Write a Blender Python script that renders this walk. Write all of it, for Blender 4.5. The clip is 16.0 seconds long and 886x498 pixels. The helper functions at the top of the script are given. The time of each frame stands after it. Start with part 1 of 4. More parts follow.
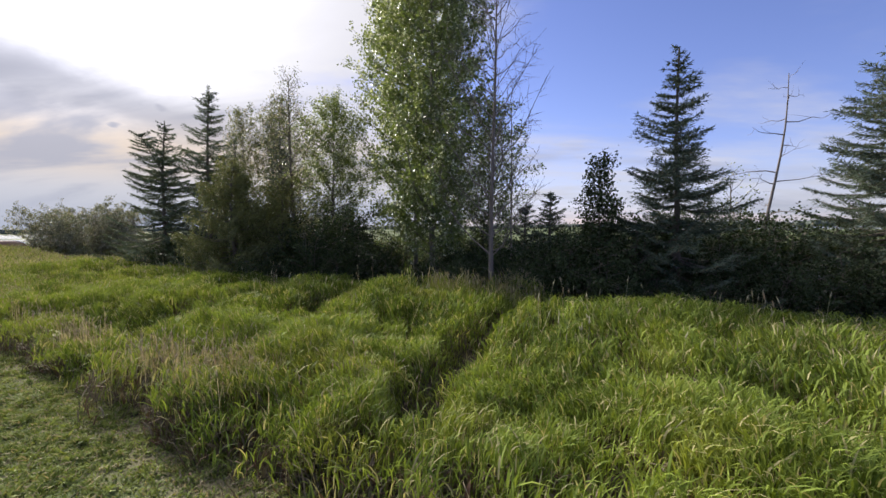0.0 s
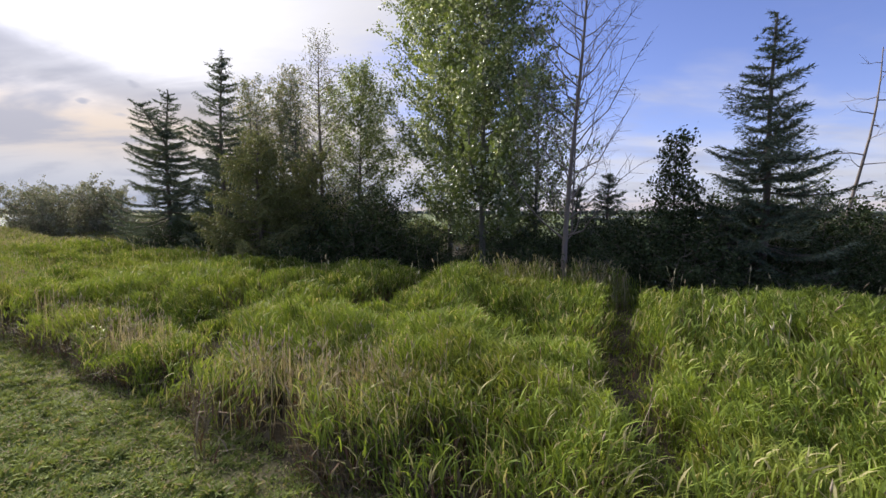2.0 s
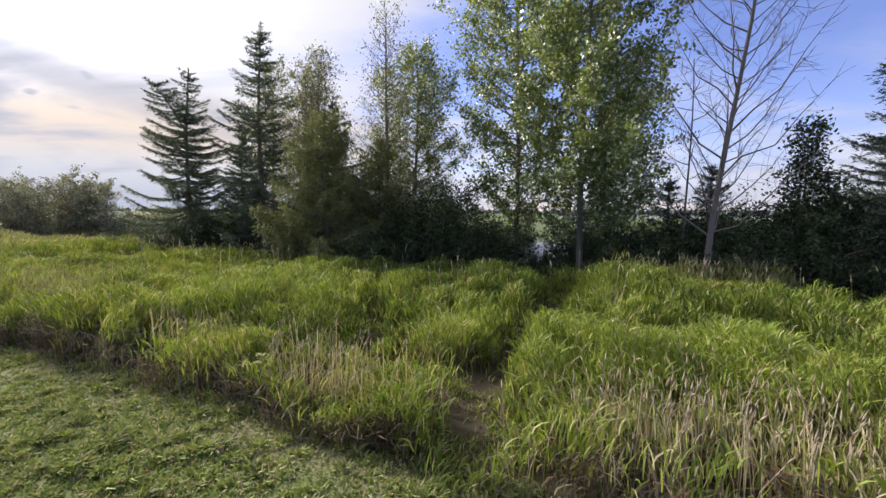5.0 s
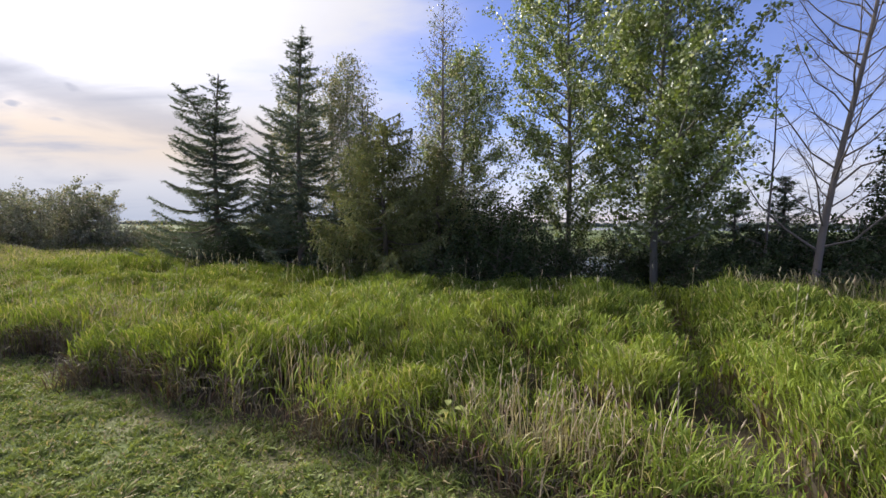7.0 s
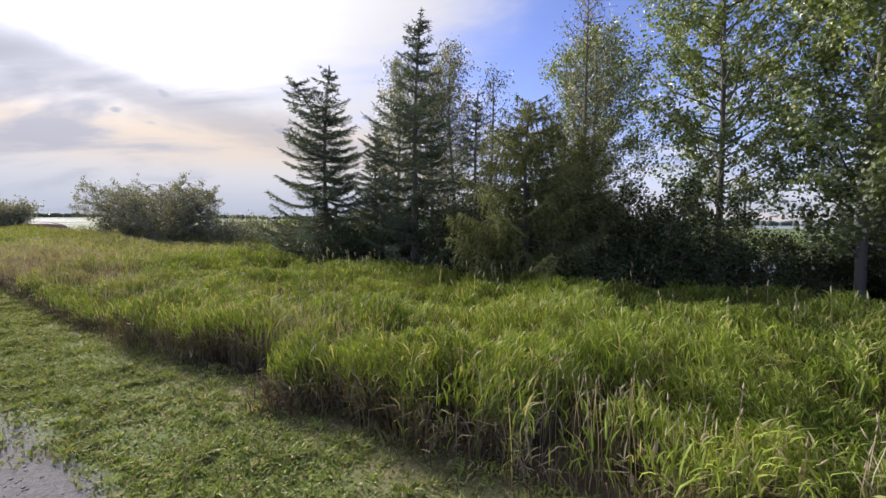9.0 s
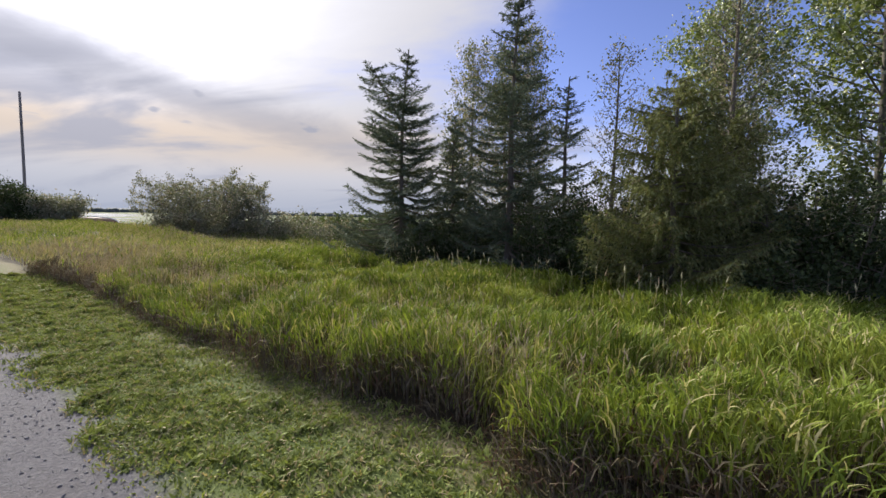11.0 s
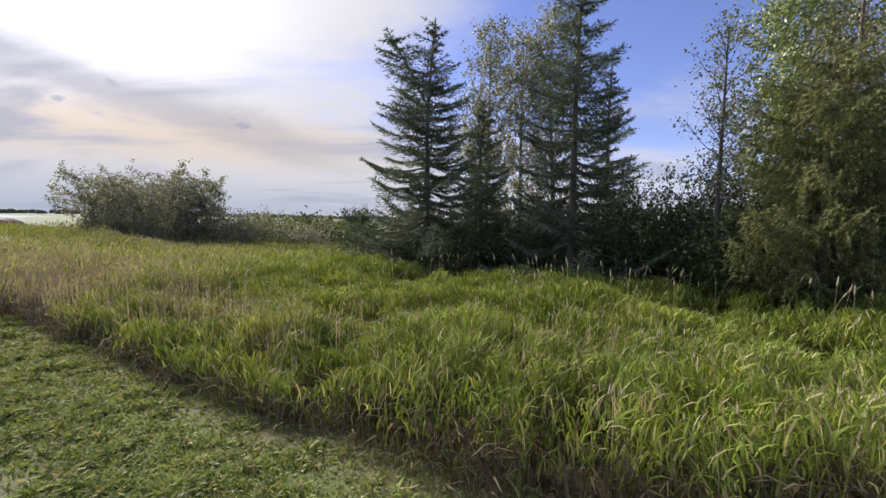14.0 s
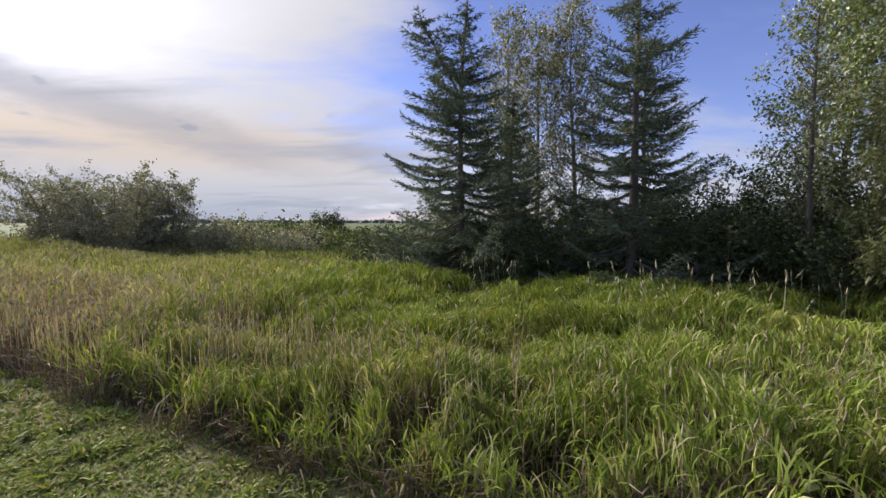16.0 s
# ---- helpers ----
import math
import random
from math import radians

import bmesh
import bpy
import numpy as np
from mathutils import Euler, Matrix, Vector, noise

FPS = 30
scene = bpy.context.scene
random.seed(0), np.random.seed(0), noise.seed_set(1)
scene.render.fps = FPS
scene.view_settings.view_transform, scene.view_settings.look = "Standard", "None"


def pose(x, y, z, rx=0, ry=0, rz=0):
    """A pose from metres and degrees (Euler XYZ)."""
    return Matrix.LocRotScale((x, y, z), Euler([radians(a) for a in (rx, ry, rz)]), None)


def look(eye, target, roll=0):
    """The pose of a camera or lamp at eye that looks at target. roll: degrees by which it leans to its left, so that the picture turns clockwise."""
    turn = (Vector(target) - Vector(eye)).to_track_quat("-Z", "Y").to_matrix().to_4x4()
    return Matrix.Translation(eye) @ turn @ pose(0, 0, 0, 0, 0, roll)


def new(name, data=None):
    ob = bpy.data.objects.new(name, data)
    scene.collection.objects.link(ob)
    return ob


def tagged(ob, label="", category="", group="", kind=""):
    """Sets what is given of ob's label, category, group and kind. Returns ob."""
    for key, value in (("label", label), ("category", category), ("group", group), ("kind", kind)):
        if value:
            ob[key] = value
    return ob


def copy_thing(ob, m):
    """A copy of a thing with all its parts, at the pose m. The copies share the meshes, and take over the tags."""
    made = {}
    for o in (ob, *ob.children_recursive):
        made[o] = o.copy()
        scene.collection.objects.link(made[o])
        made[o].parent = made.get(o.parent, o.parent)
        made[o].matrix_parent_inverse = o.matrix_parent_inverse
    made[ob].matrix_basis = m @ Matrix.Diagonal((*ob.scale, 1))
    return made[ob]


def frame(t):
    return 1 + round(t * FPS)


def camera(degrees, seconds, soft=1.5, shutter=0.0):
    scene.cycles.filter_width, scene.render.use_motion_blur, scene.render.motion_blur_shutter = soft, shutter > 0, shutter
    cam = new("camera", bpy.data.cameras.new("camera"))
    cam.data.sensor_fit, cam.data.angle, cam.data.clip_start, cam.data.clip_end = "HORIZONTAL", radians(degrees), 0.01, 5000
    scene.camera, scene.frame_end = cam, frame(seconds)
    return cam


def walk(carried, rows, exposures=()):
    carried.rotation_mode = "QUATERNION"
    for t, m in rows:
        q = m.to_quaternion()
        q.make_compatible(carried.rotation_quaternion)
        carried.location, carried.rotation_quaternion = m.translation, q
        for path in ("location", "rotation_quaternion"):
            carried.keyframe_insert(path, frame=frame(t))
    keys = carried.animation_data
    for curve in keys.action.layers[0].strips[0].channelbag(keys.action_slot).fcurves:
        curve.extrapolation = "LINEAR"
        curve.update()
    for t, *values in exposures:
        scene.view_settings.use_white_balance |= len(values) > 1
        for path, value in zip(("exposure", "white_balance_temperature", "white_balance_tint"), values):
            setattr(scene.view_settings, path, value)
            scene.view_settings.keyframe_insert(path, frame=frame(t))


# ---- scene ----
cam = camera(93.3, 16.0)
PATH = [
    (0, (0.846, 1.980, 1.686), (0.422, 5.952, 1.490), -0.6),
    (0.5, (0.396, 2.132, 1.668), (0.030, 6.108, 1.408), 0.2),
    (1, (-0.044, 2.352, 1.642), (-0.386, 6.324, 1.334), -0.2),
    (1.5, (-0.482, 2.536, 1.624), (-0.800, 6.508, 1.290), 0.2),
    (2, (-0.920, 2.724, 1.616), (-1.184, 6.700, 1.280), 0.1),
    (2.5, (-1.388, 2.942, 1.600), (-1.624, 6.922, 1.264), -0.1),
    (3, (-1.864, 3.114, 1.566), (-2.060, 7.096, 1.240), 0.4),
    (3.5, (-2.320, 3.320, 1.524), (-2.456, 7.302, 1.176), -0.2),
    (4, (-2.812, 3.496, 1.498), (-2.892, 7.478, 1.132), 0.2),
    (4.2, (-2.996, 3.554, 1.484), (-3.062, 7.536, 1.118), 0.0),
    (6.3, (-4.742, 4.172, 1.520), (-4.646, 8.164, 1.274), 1.4),
    (6.5, (-4.888, 4.250, 1.518), (-4.804, 8.244, 1.286), 1.3),
    (7, (-5.358, 4.408, 1.504), (-5.250, 8.400, 1.282), 0.2),
    (7.5, (-5.776, 4.668, 1.494), (-5.654, 8.660, 1.286), -0.1),
    (8, (-6.208, 4.864, 1.496), (-6.068, 8.856, 1.278), 0.2),
    (8.5, (-6.612, 5.038, 1.496), (-6.726, 9.028, 1.250), -0.5),
    (9, (-7.030, 5.238, 1.516), (-7.462, 9.204, 1.246), 0.6),
    (9.5, (-7.498, 5.432, 1.504), (-8.132, 9.370, 1.216), 1.1),
    (10, (-7.912, 5.660, 1.496), (-8.570, 9.594, 1.202), 0.7),
    (10.2, (-8.094, 5.740, 1.512), (-8.758, 9.672, 1.208), 0.9),
    (12.3, (-9.898, 6.636, 1.368), (-10.492, 10.584, 1.112), 2.2),
    (12.5, (-10.048, 6.744, 1.380), (-10.548, 10.704, 1.116), 2.2),
    (13, (-10.458, 6.986, 1.386), (-10.844, 10.958, 1.120), 1.5),
    (13.5, (-10.858, 7.218, 1.390), (-11.128, 11.200, 1.124), 1.0),
    (14, (-11.234, 7.494, 1.408), (-11.346, 11.484, 1.134), 1.0),
    (14.5, (-11.668, 7.684, 1.432), (-11.682, 11.676, 1.184), -0.2),
    (15, (-12.060, 7.952, 1.398), (-12.058, 11.944, 1.134), 0.8),
    (15.5, (-12.468, 8.226, 1.402), (-12.446, 12.218, 1.138), 0.9),
    (16, (-12.872, 8.510, 1.404), (-12.608, 12.494, 1.156), 0.0),
]
EXPOSURES = [(0.0, 0.70), (2.0, 0.76), (4.0, 0.97), (6.5, 0.90), (8.5, 0.94), (10.0, 0.62), (13.0, 0.74), (15.0, 0.76), (16.0, 0.66)]
walk(cam, [(t, look(eye, target, roll)) for t, eye, target, roll in PATH], EXPOSURES)

# ---- light ----
SUN_AZ, SUN_EL = 51.0, 30.0            # degrees left of +y, degrees above the horizon
sun_dir = Vector((-math.sin(radians(SUN_AZ)) * math.cos(radians(SUN_EL)),
                  math.cos(radians(SUN_AZ)) * math.cos(radians(SUN_EL)), math.sin(radians(SUN_EL))))
sun_data = bpy.data.lights.new("sun", "SUN")
sun_data.energy, sun_data.angle, sun_data.color = 4.7, radians(16), (1.0, 0.93, 0.82)
sun = new("sun", sun_data)
sun.matrix_world = look(sun_dir * 60, (0, 0, 0))


class Nodes:
    """A short way to write node trees."""

    def __init__(self, tree):
        self.t = tree
        tree.nodes.clear()

    def add(self, kind, **values):
        n = self.t.nodes.new(kind)
        for key, value in values.items():
            setattr(n, key, value)
        return n

    def put(self, socket, value):
        if isinstance(value, bpy.types.NodeSocket):
            self.t.links.new(value, socket)
        elif value is not None:
            socket.default_value = value

    def math(self, op, a, b=None, c=None, clamp=False):
        n = self.add("ShaderNodeMath", operation=op, use_clamp=clamp)
        for i, v in enumerate((a, b, c)):
            self.put(n.inputs[i], v)
        return n.outputs[0]

    def vmath(self, op, a, b=None, out=0):
        n = self.add("ShaderNodeVectorMath", operation=op)
        self.put(n.inputs[0], a)
        self.put(n.inputs[1], b)
        return n.outputs[out]

    def noise(self, vector, scale, detail=4.0, rough=0.5, distortion=0.0):
        n = self.add("ShaderNodeTexNoise")
        self.put(n.inputs["Vector"], vector)
        n.inputs["Scale"].default_value, n.inputs["Detail"].default_value = scale, detail
        n.inputs["Roughness"].default_value, n.inputs["Distortion"].default_value = rough, distortion
        return n.outputs["Fac"]

    def ramp(self, value, stops, mode="LINEAR"):
        n = self.add("ShaderNodeValToRGB")
        n.color_ramp.interpolation = mode
        e = n.color_ramp.elements
        while len(e) < len(stops):
            e.new(0.5)
        for k, (p, col) in zip(e, stops):
            k.position = p
            k.color = (*col, 1) if len(col) == 3 else col
        self.put(n.inputs[0], value)
        return n.outputs[0]

    def step(self, value, lo, hi, a=0.0, b=1.0):
        n = self.add("ShaderNodeMapRange", interpolation_type="SMOOTHSTEP")
        self.put(n.inputs[0], value)
        for i, v in enumerate((lo, hi, a, b)):
            n.inputs[1 + i].default_value = v
        return n.outputs[0]

    def mix(self, fac, a, b):
        n = self.add("ShaderNodeMix", data_type="RGBA")
        self.put(n.inputs[0], fac)
        for s, v in ((n.inputs[6], a), (n.inputs[7], b)):
            self.put(s, (*v, 1) if isinstance(v, tuple) else v)
        return n.outputs[2]


def build_world():
    w = bpy.data.worlds.new("sky")
    scene.world = w
    w.use_nodes = True
    n = Nodes(w.node_tree)
    d = n.add("ShaderNodeTexCoord").outputs["Generated"]
    sky = n.add("ShaderNodeTexSky", sky_type="NISHITA", sun_disc=False)
    sky.sun_elevation, sky.sun_rotation = radians(SUN_EL), radians(-SUN_AZ)
    sky.dust_density, sky.air_density, sky.ozone_density = 0.4, 1.0, 3.0
    xyz = n.add("ShaderNodeSeparateXYZ")
    n.put(xyz.inputs[0], d)
    up = n.math("MAXIMUM", xyz.outputs[2], 0.0)
    # clouds lie on a high flat layer
    flat = n.math("DIVIDE", 1.0, n.math("ADD", up, 0.16))
    comb = n.add("ShaderNodeCombineXYZ")
    n.put(comb.inputs[0], n.math("MULTIPLY", xyz.outputs[0], flat))
    n.put(comb.inputs[1], n.math("MULTIPLY", xyz.outputs[1], flat))
    layer = comb.outputs[0]
    turned = n.add("ShaderNodeMapping")
    turned.inputs["Rotation"].default_value = (0, 0, radians(25))
    turned.inputs["Scale"].default_value = (0.5, 1.0, 1.0)
    n.put(turned.inputs[0], layer)
    big = n.noise(turned.outputs[0], 0.9, 6, 0.55, 0.4)
    fine = n.noise(turned.outputs[0], 2.6, 7, 0.6, 0.3)
    # nearness to the sun's side of the sky
    near = n.vmath("DOT_PRODUCT", d, tuple(sun_dir), 1)
    side = n.step(near, SIDE[0], SIDE[1])
    cover = n.math("ADD", n.math("ADD", n.math("MULTIPLY", big, 1.3), n.math("MULTIPLY", fine, 0.6)), n.math("MULTIPLY", side, 0.75))
    # extra cloud cover overhead, out of view, added as fill light
    cover = n.math("ADD", cover, n.step(up, 0.55, 0.9, 0.0, 0.6))
    low = n.step(up, 0.02, 0.38, 0.42, 0.0)
    mask = n.step(n.math("ADD", cover, low), 1.02, 1.62)
    # thick parts are greyer and more lavender, thin ones white; the veil over the sun is brightest
    thick = n.step(n.noise(turned.outputs[0], 1.2, 6, 0.5, 0.6), 0.46, 0.64)
    puff = n.step(n.noise(layer, 3.4, 3, 0.4, 0.2), 0.66, 0.73)
    thick = n.math("MAXIMUM", thick, n.math("MULTIPLY", puff, n.step(up, 0.12, 0.2)))
    # the veil before the sun is thin
    veil = n.math("MULTIPLY", n.step(near, 0.84, 0.96), n.step(up, 0.25, 0.34))
    thick = n.math("MULTIPLY", thick, n.math("SUBTRACT", 1.0, n.math("MULTIPLY", veil, 0.85)))
    cloud = n.mix(n.math("MULTIPLY", thick, 0.72), (0.84, 0.83, 0.90), (0.47, 0.49, 0.62))
    warm = n.step(up, 0.07, 0.15)
    warm2 = n.step(up, 0.16, 0.25, 1.0, 0.0)
    cloud = n.mix(n.math("MULTIPLY", n.math("MULTIPLY", n.math("MULTIPLY", warm, warm2), side), n.math("SUBTRACT", 0.55, n.math("MULTIPLY", thick, 0.5))), cloud, (0.95, 0.72, 0.50))
    # one long grey-lavender streak slopes down from the sun's side
    west = n.math("MULTIPLY", xyz.outputs[0], -1.0)
    rise = n.math("ADD", n.math("MULTIPLY", west, 0.265), n.math("MULTIPLY", n.noise(layer, 1.6, 5, 0.6, 0.4), 0.10))
    off = n.math("ABSOLUTE", n.math("SUBTRACT", up, n.math("ADD", rise, 0.012)))
    streak = n.math("MULTIPLY", n.step(off, 0.008, 0.06, 1.0, 0.0), n.step(west, 0.1, 0.45))
    cloud = n.mix(n.math("MULTIPLY", streak, n.math("ADD", 0.05, n.math("MULTIPLY", fine, 0.9))), cloud, (0.46, 0.47, 0.57))
    haze = n.step(up, 0.0, 0.12, 0.8, 0.0)
    cloud = n.mix(haze, cloud, (0.50, 0.56, 0.72))
    glow = n.math("MULTIPLY", n.math("POWER", n.math("MAXIMUM", near, 0.0), 15.0), n.step(up, 0.08, 0.34))
    glow = n.math("MULTIPLY", glow, n.math("SUBTRACT", 1.0, n.math("MULTIPLY", thick, 0.6)))
    gain = n.math("ADD", n.math("MULTIPLY", n.math("MULTIPLY", glow, n.math("SUBTRACT", 1.0, n.math("MULTIPLY", streak, 0.55))), n.math("MULTIPLY", n.math("ADD", 0.45, n.math("MULTIPLY", big, 1.6)), n.math("ADD", 0.6, n.math("MULTIPLY", fine, 1.5)))), 0.92)
    # the unseen cloud overhead is made somewhat brighter than the horizon's, to light the ground
    gain = n.math("MULTIPLY", gain, n.step(up, 0.5, 0.95, 1.0, 1.2))
    cloud = n.vmath("SCALE", cloud, None)
    n.put(cloud.node.inputs["Scale"], n.math("MULTIPLY", gain, CLOUD))
    blue = n.vmath("MULTIPLY", sky.outputs[0], (1.16, 1.0, 1.34))
    blue = n.vmath("SCALE", blue, None)
    n.put(blue.node.inputs["Scale"], BLUE)
    bg = n.add("ShaderNodeBackground")
    n.put(bg.inputs[0], n.mix(mask, blue, cloud))
    bg.inputs[1].default_value = 0.1
    n.put(n.add("ShaderNodeOutputWorld").inputs[0], bg.outputs[0])


SIDE, CLOUD, BLUE = (0.54, 0.96), 5.6, 0.82
build_world()


# ---- materials ----
def material(name):
    m = bpy.data.materials.new(name)
    m.use_nodes = True
    return m, Nodes(m.node_tree)


def leaf_material(name, dark, light, odd, odd_share=0.1, through_share=0.35, rough=0.5, patch=0.8, sheen=0.12, patch_colour=None):
    """Leaves, needles and blades: each piece has its own shade, and patches of the plant differ."""
    m, n = material(name)
    island = n.add("ShaderNodeNewGeometry").outputs["Random Per Island"]
    place = n.add("ShaderNodeTexCoord").outputs["Object"]
    patchy = n.step(n.noise(place, patch, 3), 0.3, 0.7)
    value = n.math("ADD", n.math("MULTIPLY", island, 0.6), n.math("MULTIPLY", patchy, 0.4))
    colour = n.mix(value, dark, light)
    if patch_colour:
        # stands of another, yellower growth among the rest
        stand = n.step(n.noise(place, 1.1, 4, 0.6), 0.5, 0.7, 0.0, 0.38)
        colour = n.mix(n.math("MULTIPLY", stand, n.math("ADD", 0.4, n.math("MULTIPLY", island, 0.6))), colour, patch_colour)
    pick = n.math("GREATER_THAN", n.math("FRACT", n.math("MULTIPLY", island, 37.7)), 1.0 - odd_share)
    colour = n.mix(pick, colour, odd)
    p = n.add("ShaderNodeBsdfPrincipled")
    n.put(p.inputs["Base Color"], colour)
    p.inputs["Roughness"].default_value = rough
    p.inputs["Specular IOR Level"].default_value = sheen
    tr = n.add("ShaderNodeBsdfTranslucent")
    n.put(tr.inputs[0], n.vmath("MULTIPLY", colour, (1.25, 1.2, 0.6)))
    mixer = n.add("ShaderNodeMixShader")
    mixer.inputs[0].default_value = through_share
    n.put(mixer.inputs[1], p.outputs[0])
    n.put(mixer.inputs[2], tr.outputs[0])
    n.put(n.add("ShaderNodeOutputMaterial").inputs[0], mixer.outputs[0])
    return m


def bark_material(name, dark, light, scale=9.0, stretch=0.25):
    m, n = material(name)
    mp = n.add("ShaderNodeMapping")
    mp.inputs["Scale"].default_value = (1, 1, stretch)
    n.put(mp.inputs[0], n.add("ShaderNodeTexCoord").outputs["Object"])
    grain = n.noise(mp.outputs[0], scale * 4, 6, 0.65)
    blotch = n.noise(mp.outputs[0], scale * 0.6, 3)
    colour = n.mix(n.math("ADD", n.math("MULTIPLY", grain, 0.6), n.math("MULTIPLY", blotch, 0.4)), dark, light)
    p = n.add("ShaderNodeBsdfPrincipled")
    n.put(p.inputs["Base Color"], colour)
    p.inputs["Roughness"].default_value = 0.85
    b = n.add("ShaderNodeBump")
    b.inputs["Strength"].default_value, b.inputs["Distance"].default_value = 0.6, 0.01
    n.put(b.inputs["Height"], grain)
    n.put(p.inputs["Normal"], b.outputs[0])
    n.put(n.add("ShaderNodeOutputMaterial").inputs[0], p.outputs[0])
    return m


MAT_GRASS = leaf_material("tall_grass", (0.046, 0.080, 0.016), (0.29, 0.365, 0.070), (0.42, 0.38, 0.20), 0.10, 0.30, 0.6, 0.9, 0.10, (0.32, 0.29, 0.07))
MAT_DRY = leaf_material("dry_grass", (0.19, 0.17, 0.095), (0.42, 0.385, 0.25), (0.26, 0.205, 0.155), 0.12, 0.3, 0.6, 0.9)
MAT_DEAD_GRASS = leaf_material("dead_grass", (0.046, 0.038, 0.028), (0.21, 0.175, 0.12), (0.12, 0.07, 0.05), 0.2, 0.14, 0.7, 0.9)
MAT_PALE_SEED = leaf_material("pale_seed_heads", (0.24, 0.23, 0.15), (0.50, 0.47, 0.34), (0.34, 0.27, 0.19), 0.2, 0.3, 0.7, 1.2)
MAT_SEED = leaf_material("seed_heads", (0.26, 0.21, 0.16), (0.50, 0.43, 0.34), (0.33, 0.24, 0.19), 0.2, 0.3, 0.7, 1.2)
MAT_LAWN = leaf_material("mown_grass", (0.050, 0.078, 0.022), (0.325, 0.385, 0.112), (0.38, 0.32, 0.20), 0.15, 0.25, 0.55, 7.0, 0.12)
MAT_SPRUCE = leaf_material("spruce_needles", (0.028, 0.048, 0.034), (0.18, 0.22, 0.165), (0.15, 0.13, 0.08), 0.07, 0.18, 0.6, 1.2, 0.12)
MAT_LARCH = leaf_material("larch_needles", (0.075, 0.095, 0.044), (0.28, 0.30, 0.145), (0.22, 0.18, 0.11), 0.08, 0.28, 0.55, 1.0)
# the pale share of poplar leaves paints glints of light into the colour
MAT_POPLAR = leaf_material("poplar_leaves", (0.062, 0.098, 0.032), (0.25, 0.31, 0.10), (0.52, 0.55, 0.45), 0.16, 0.34, 0.33, 0.6, 0.7)
MAT_BIRCH = leaf_material("birch_leaves", (0.070, 0.090, 0.045), (0.23, 0.255, 0.13), (0.42, 0.37, 0.31), 0.24, 0.3, 0.4, 0.8, 0.5)
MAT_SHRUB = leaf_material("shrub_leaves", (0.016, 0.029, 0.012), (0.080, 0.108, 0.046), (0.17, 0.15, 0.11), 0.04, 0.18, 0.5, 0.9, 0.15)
MAT_WILLOW = leaf_material("willow_leaves", (0.105, 0.122, 0.088), (0.27, 0.285, 0.215), (0.36, 0.32, 0.28), 0.22, 0.25, 0.5, 0.5)
MAT_MARSH = leaf_material("marsh_growth", (0.050, 0.075, 0.028), (0.12, 0.155, 0.058), (0.19, 0.17, 0.10), 0.2, 0.25, 0.6, 0.2)
MAT_BARK = bark_material("grey_brown_bark", (0.055, 0.042, 0.034), (0.19, 0.16, 0.13))
MAT_PALE_BARK = bark_material("grey_poplar_bark", (0.075, 0.068, 0.055), (0.22, 0.205, 0.17))
MAT_DEAD = bark_material("bare_grey_wood", (0.11, 0.09, 0.08), (0.25, 0.215, 0.195))
MAT_POST = bark_material("weathered_post_wood", (0.14, 0.12, 0.11), (0.30, 0.27, 0.25), 4.0, 0.08)


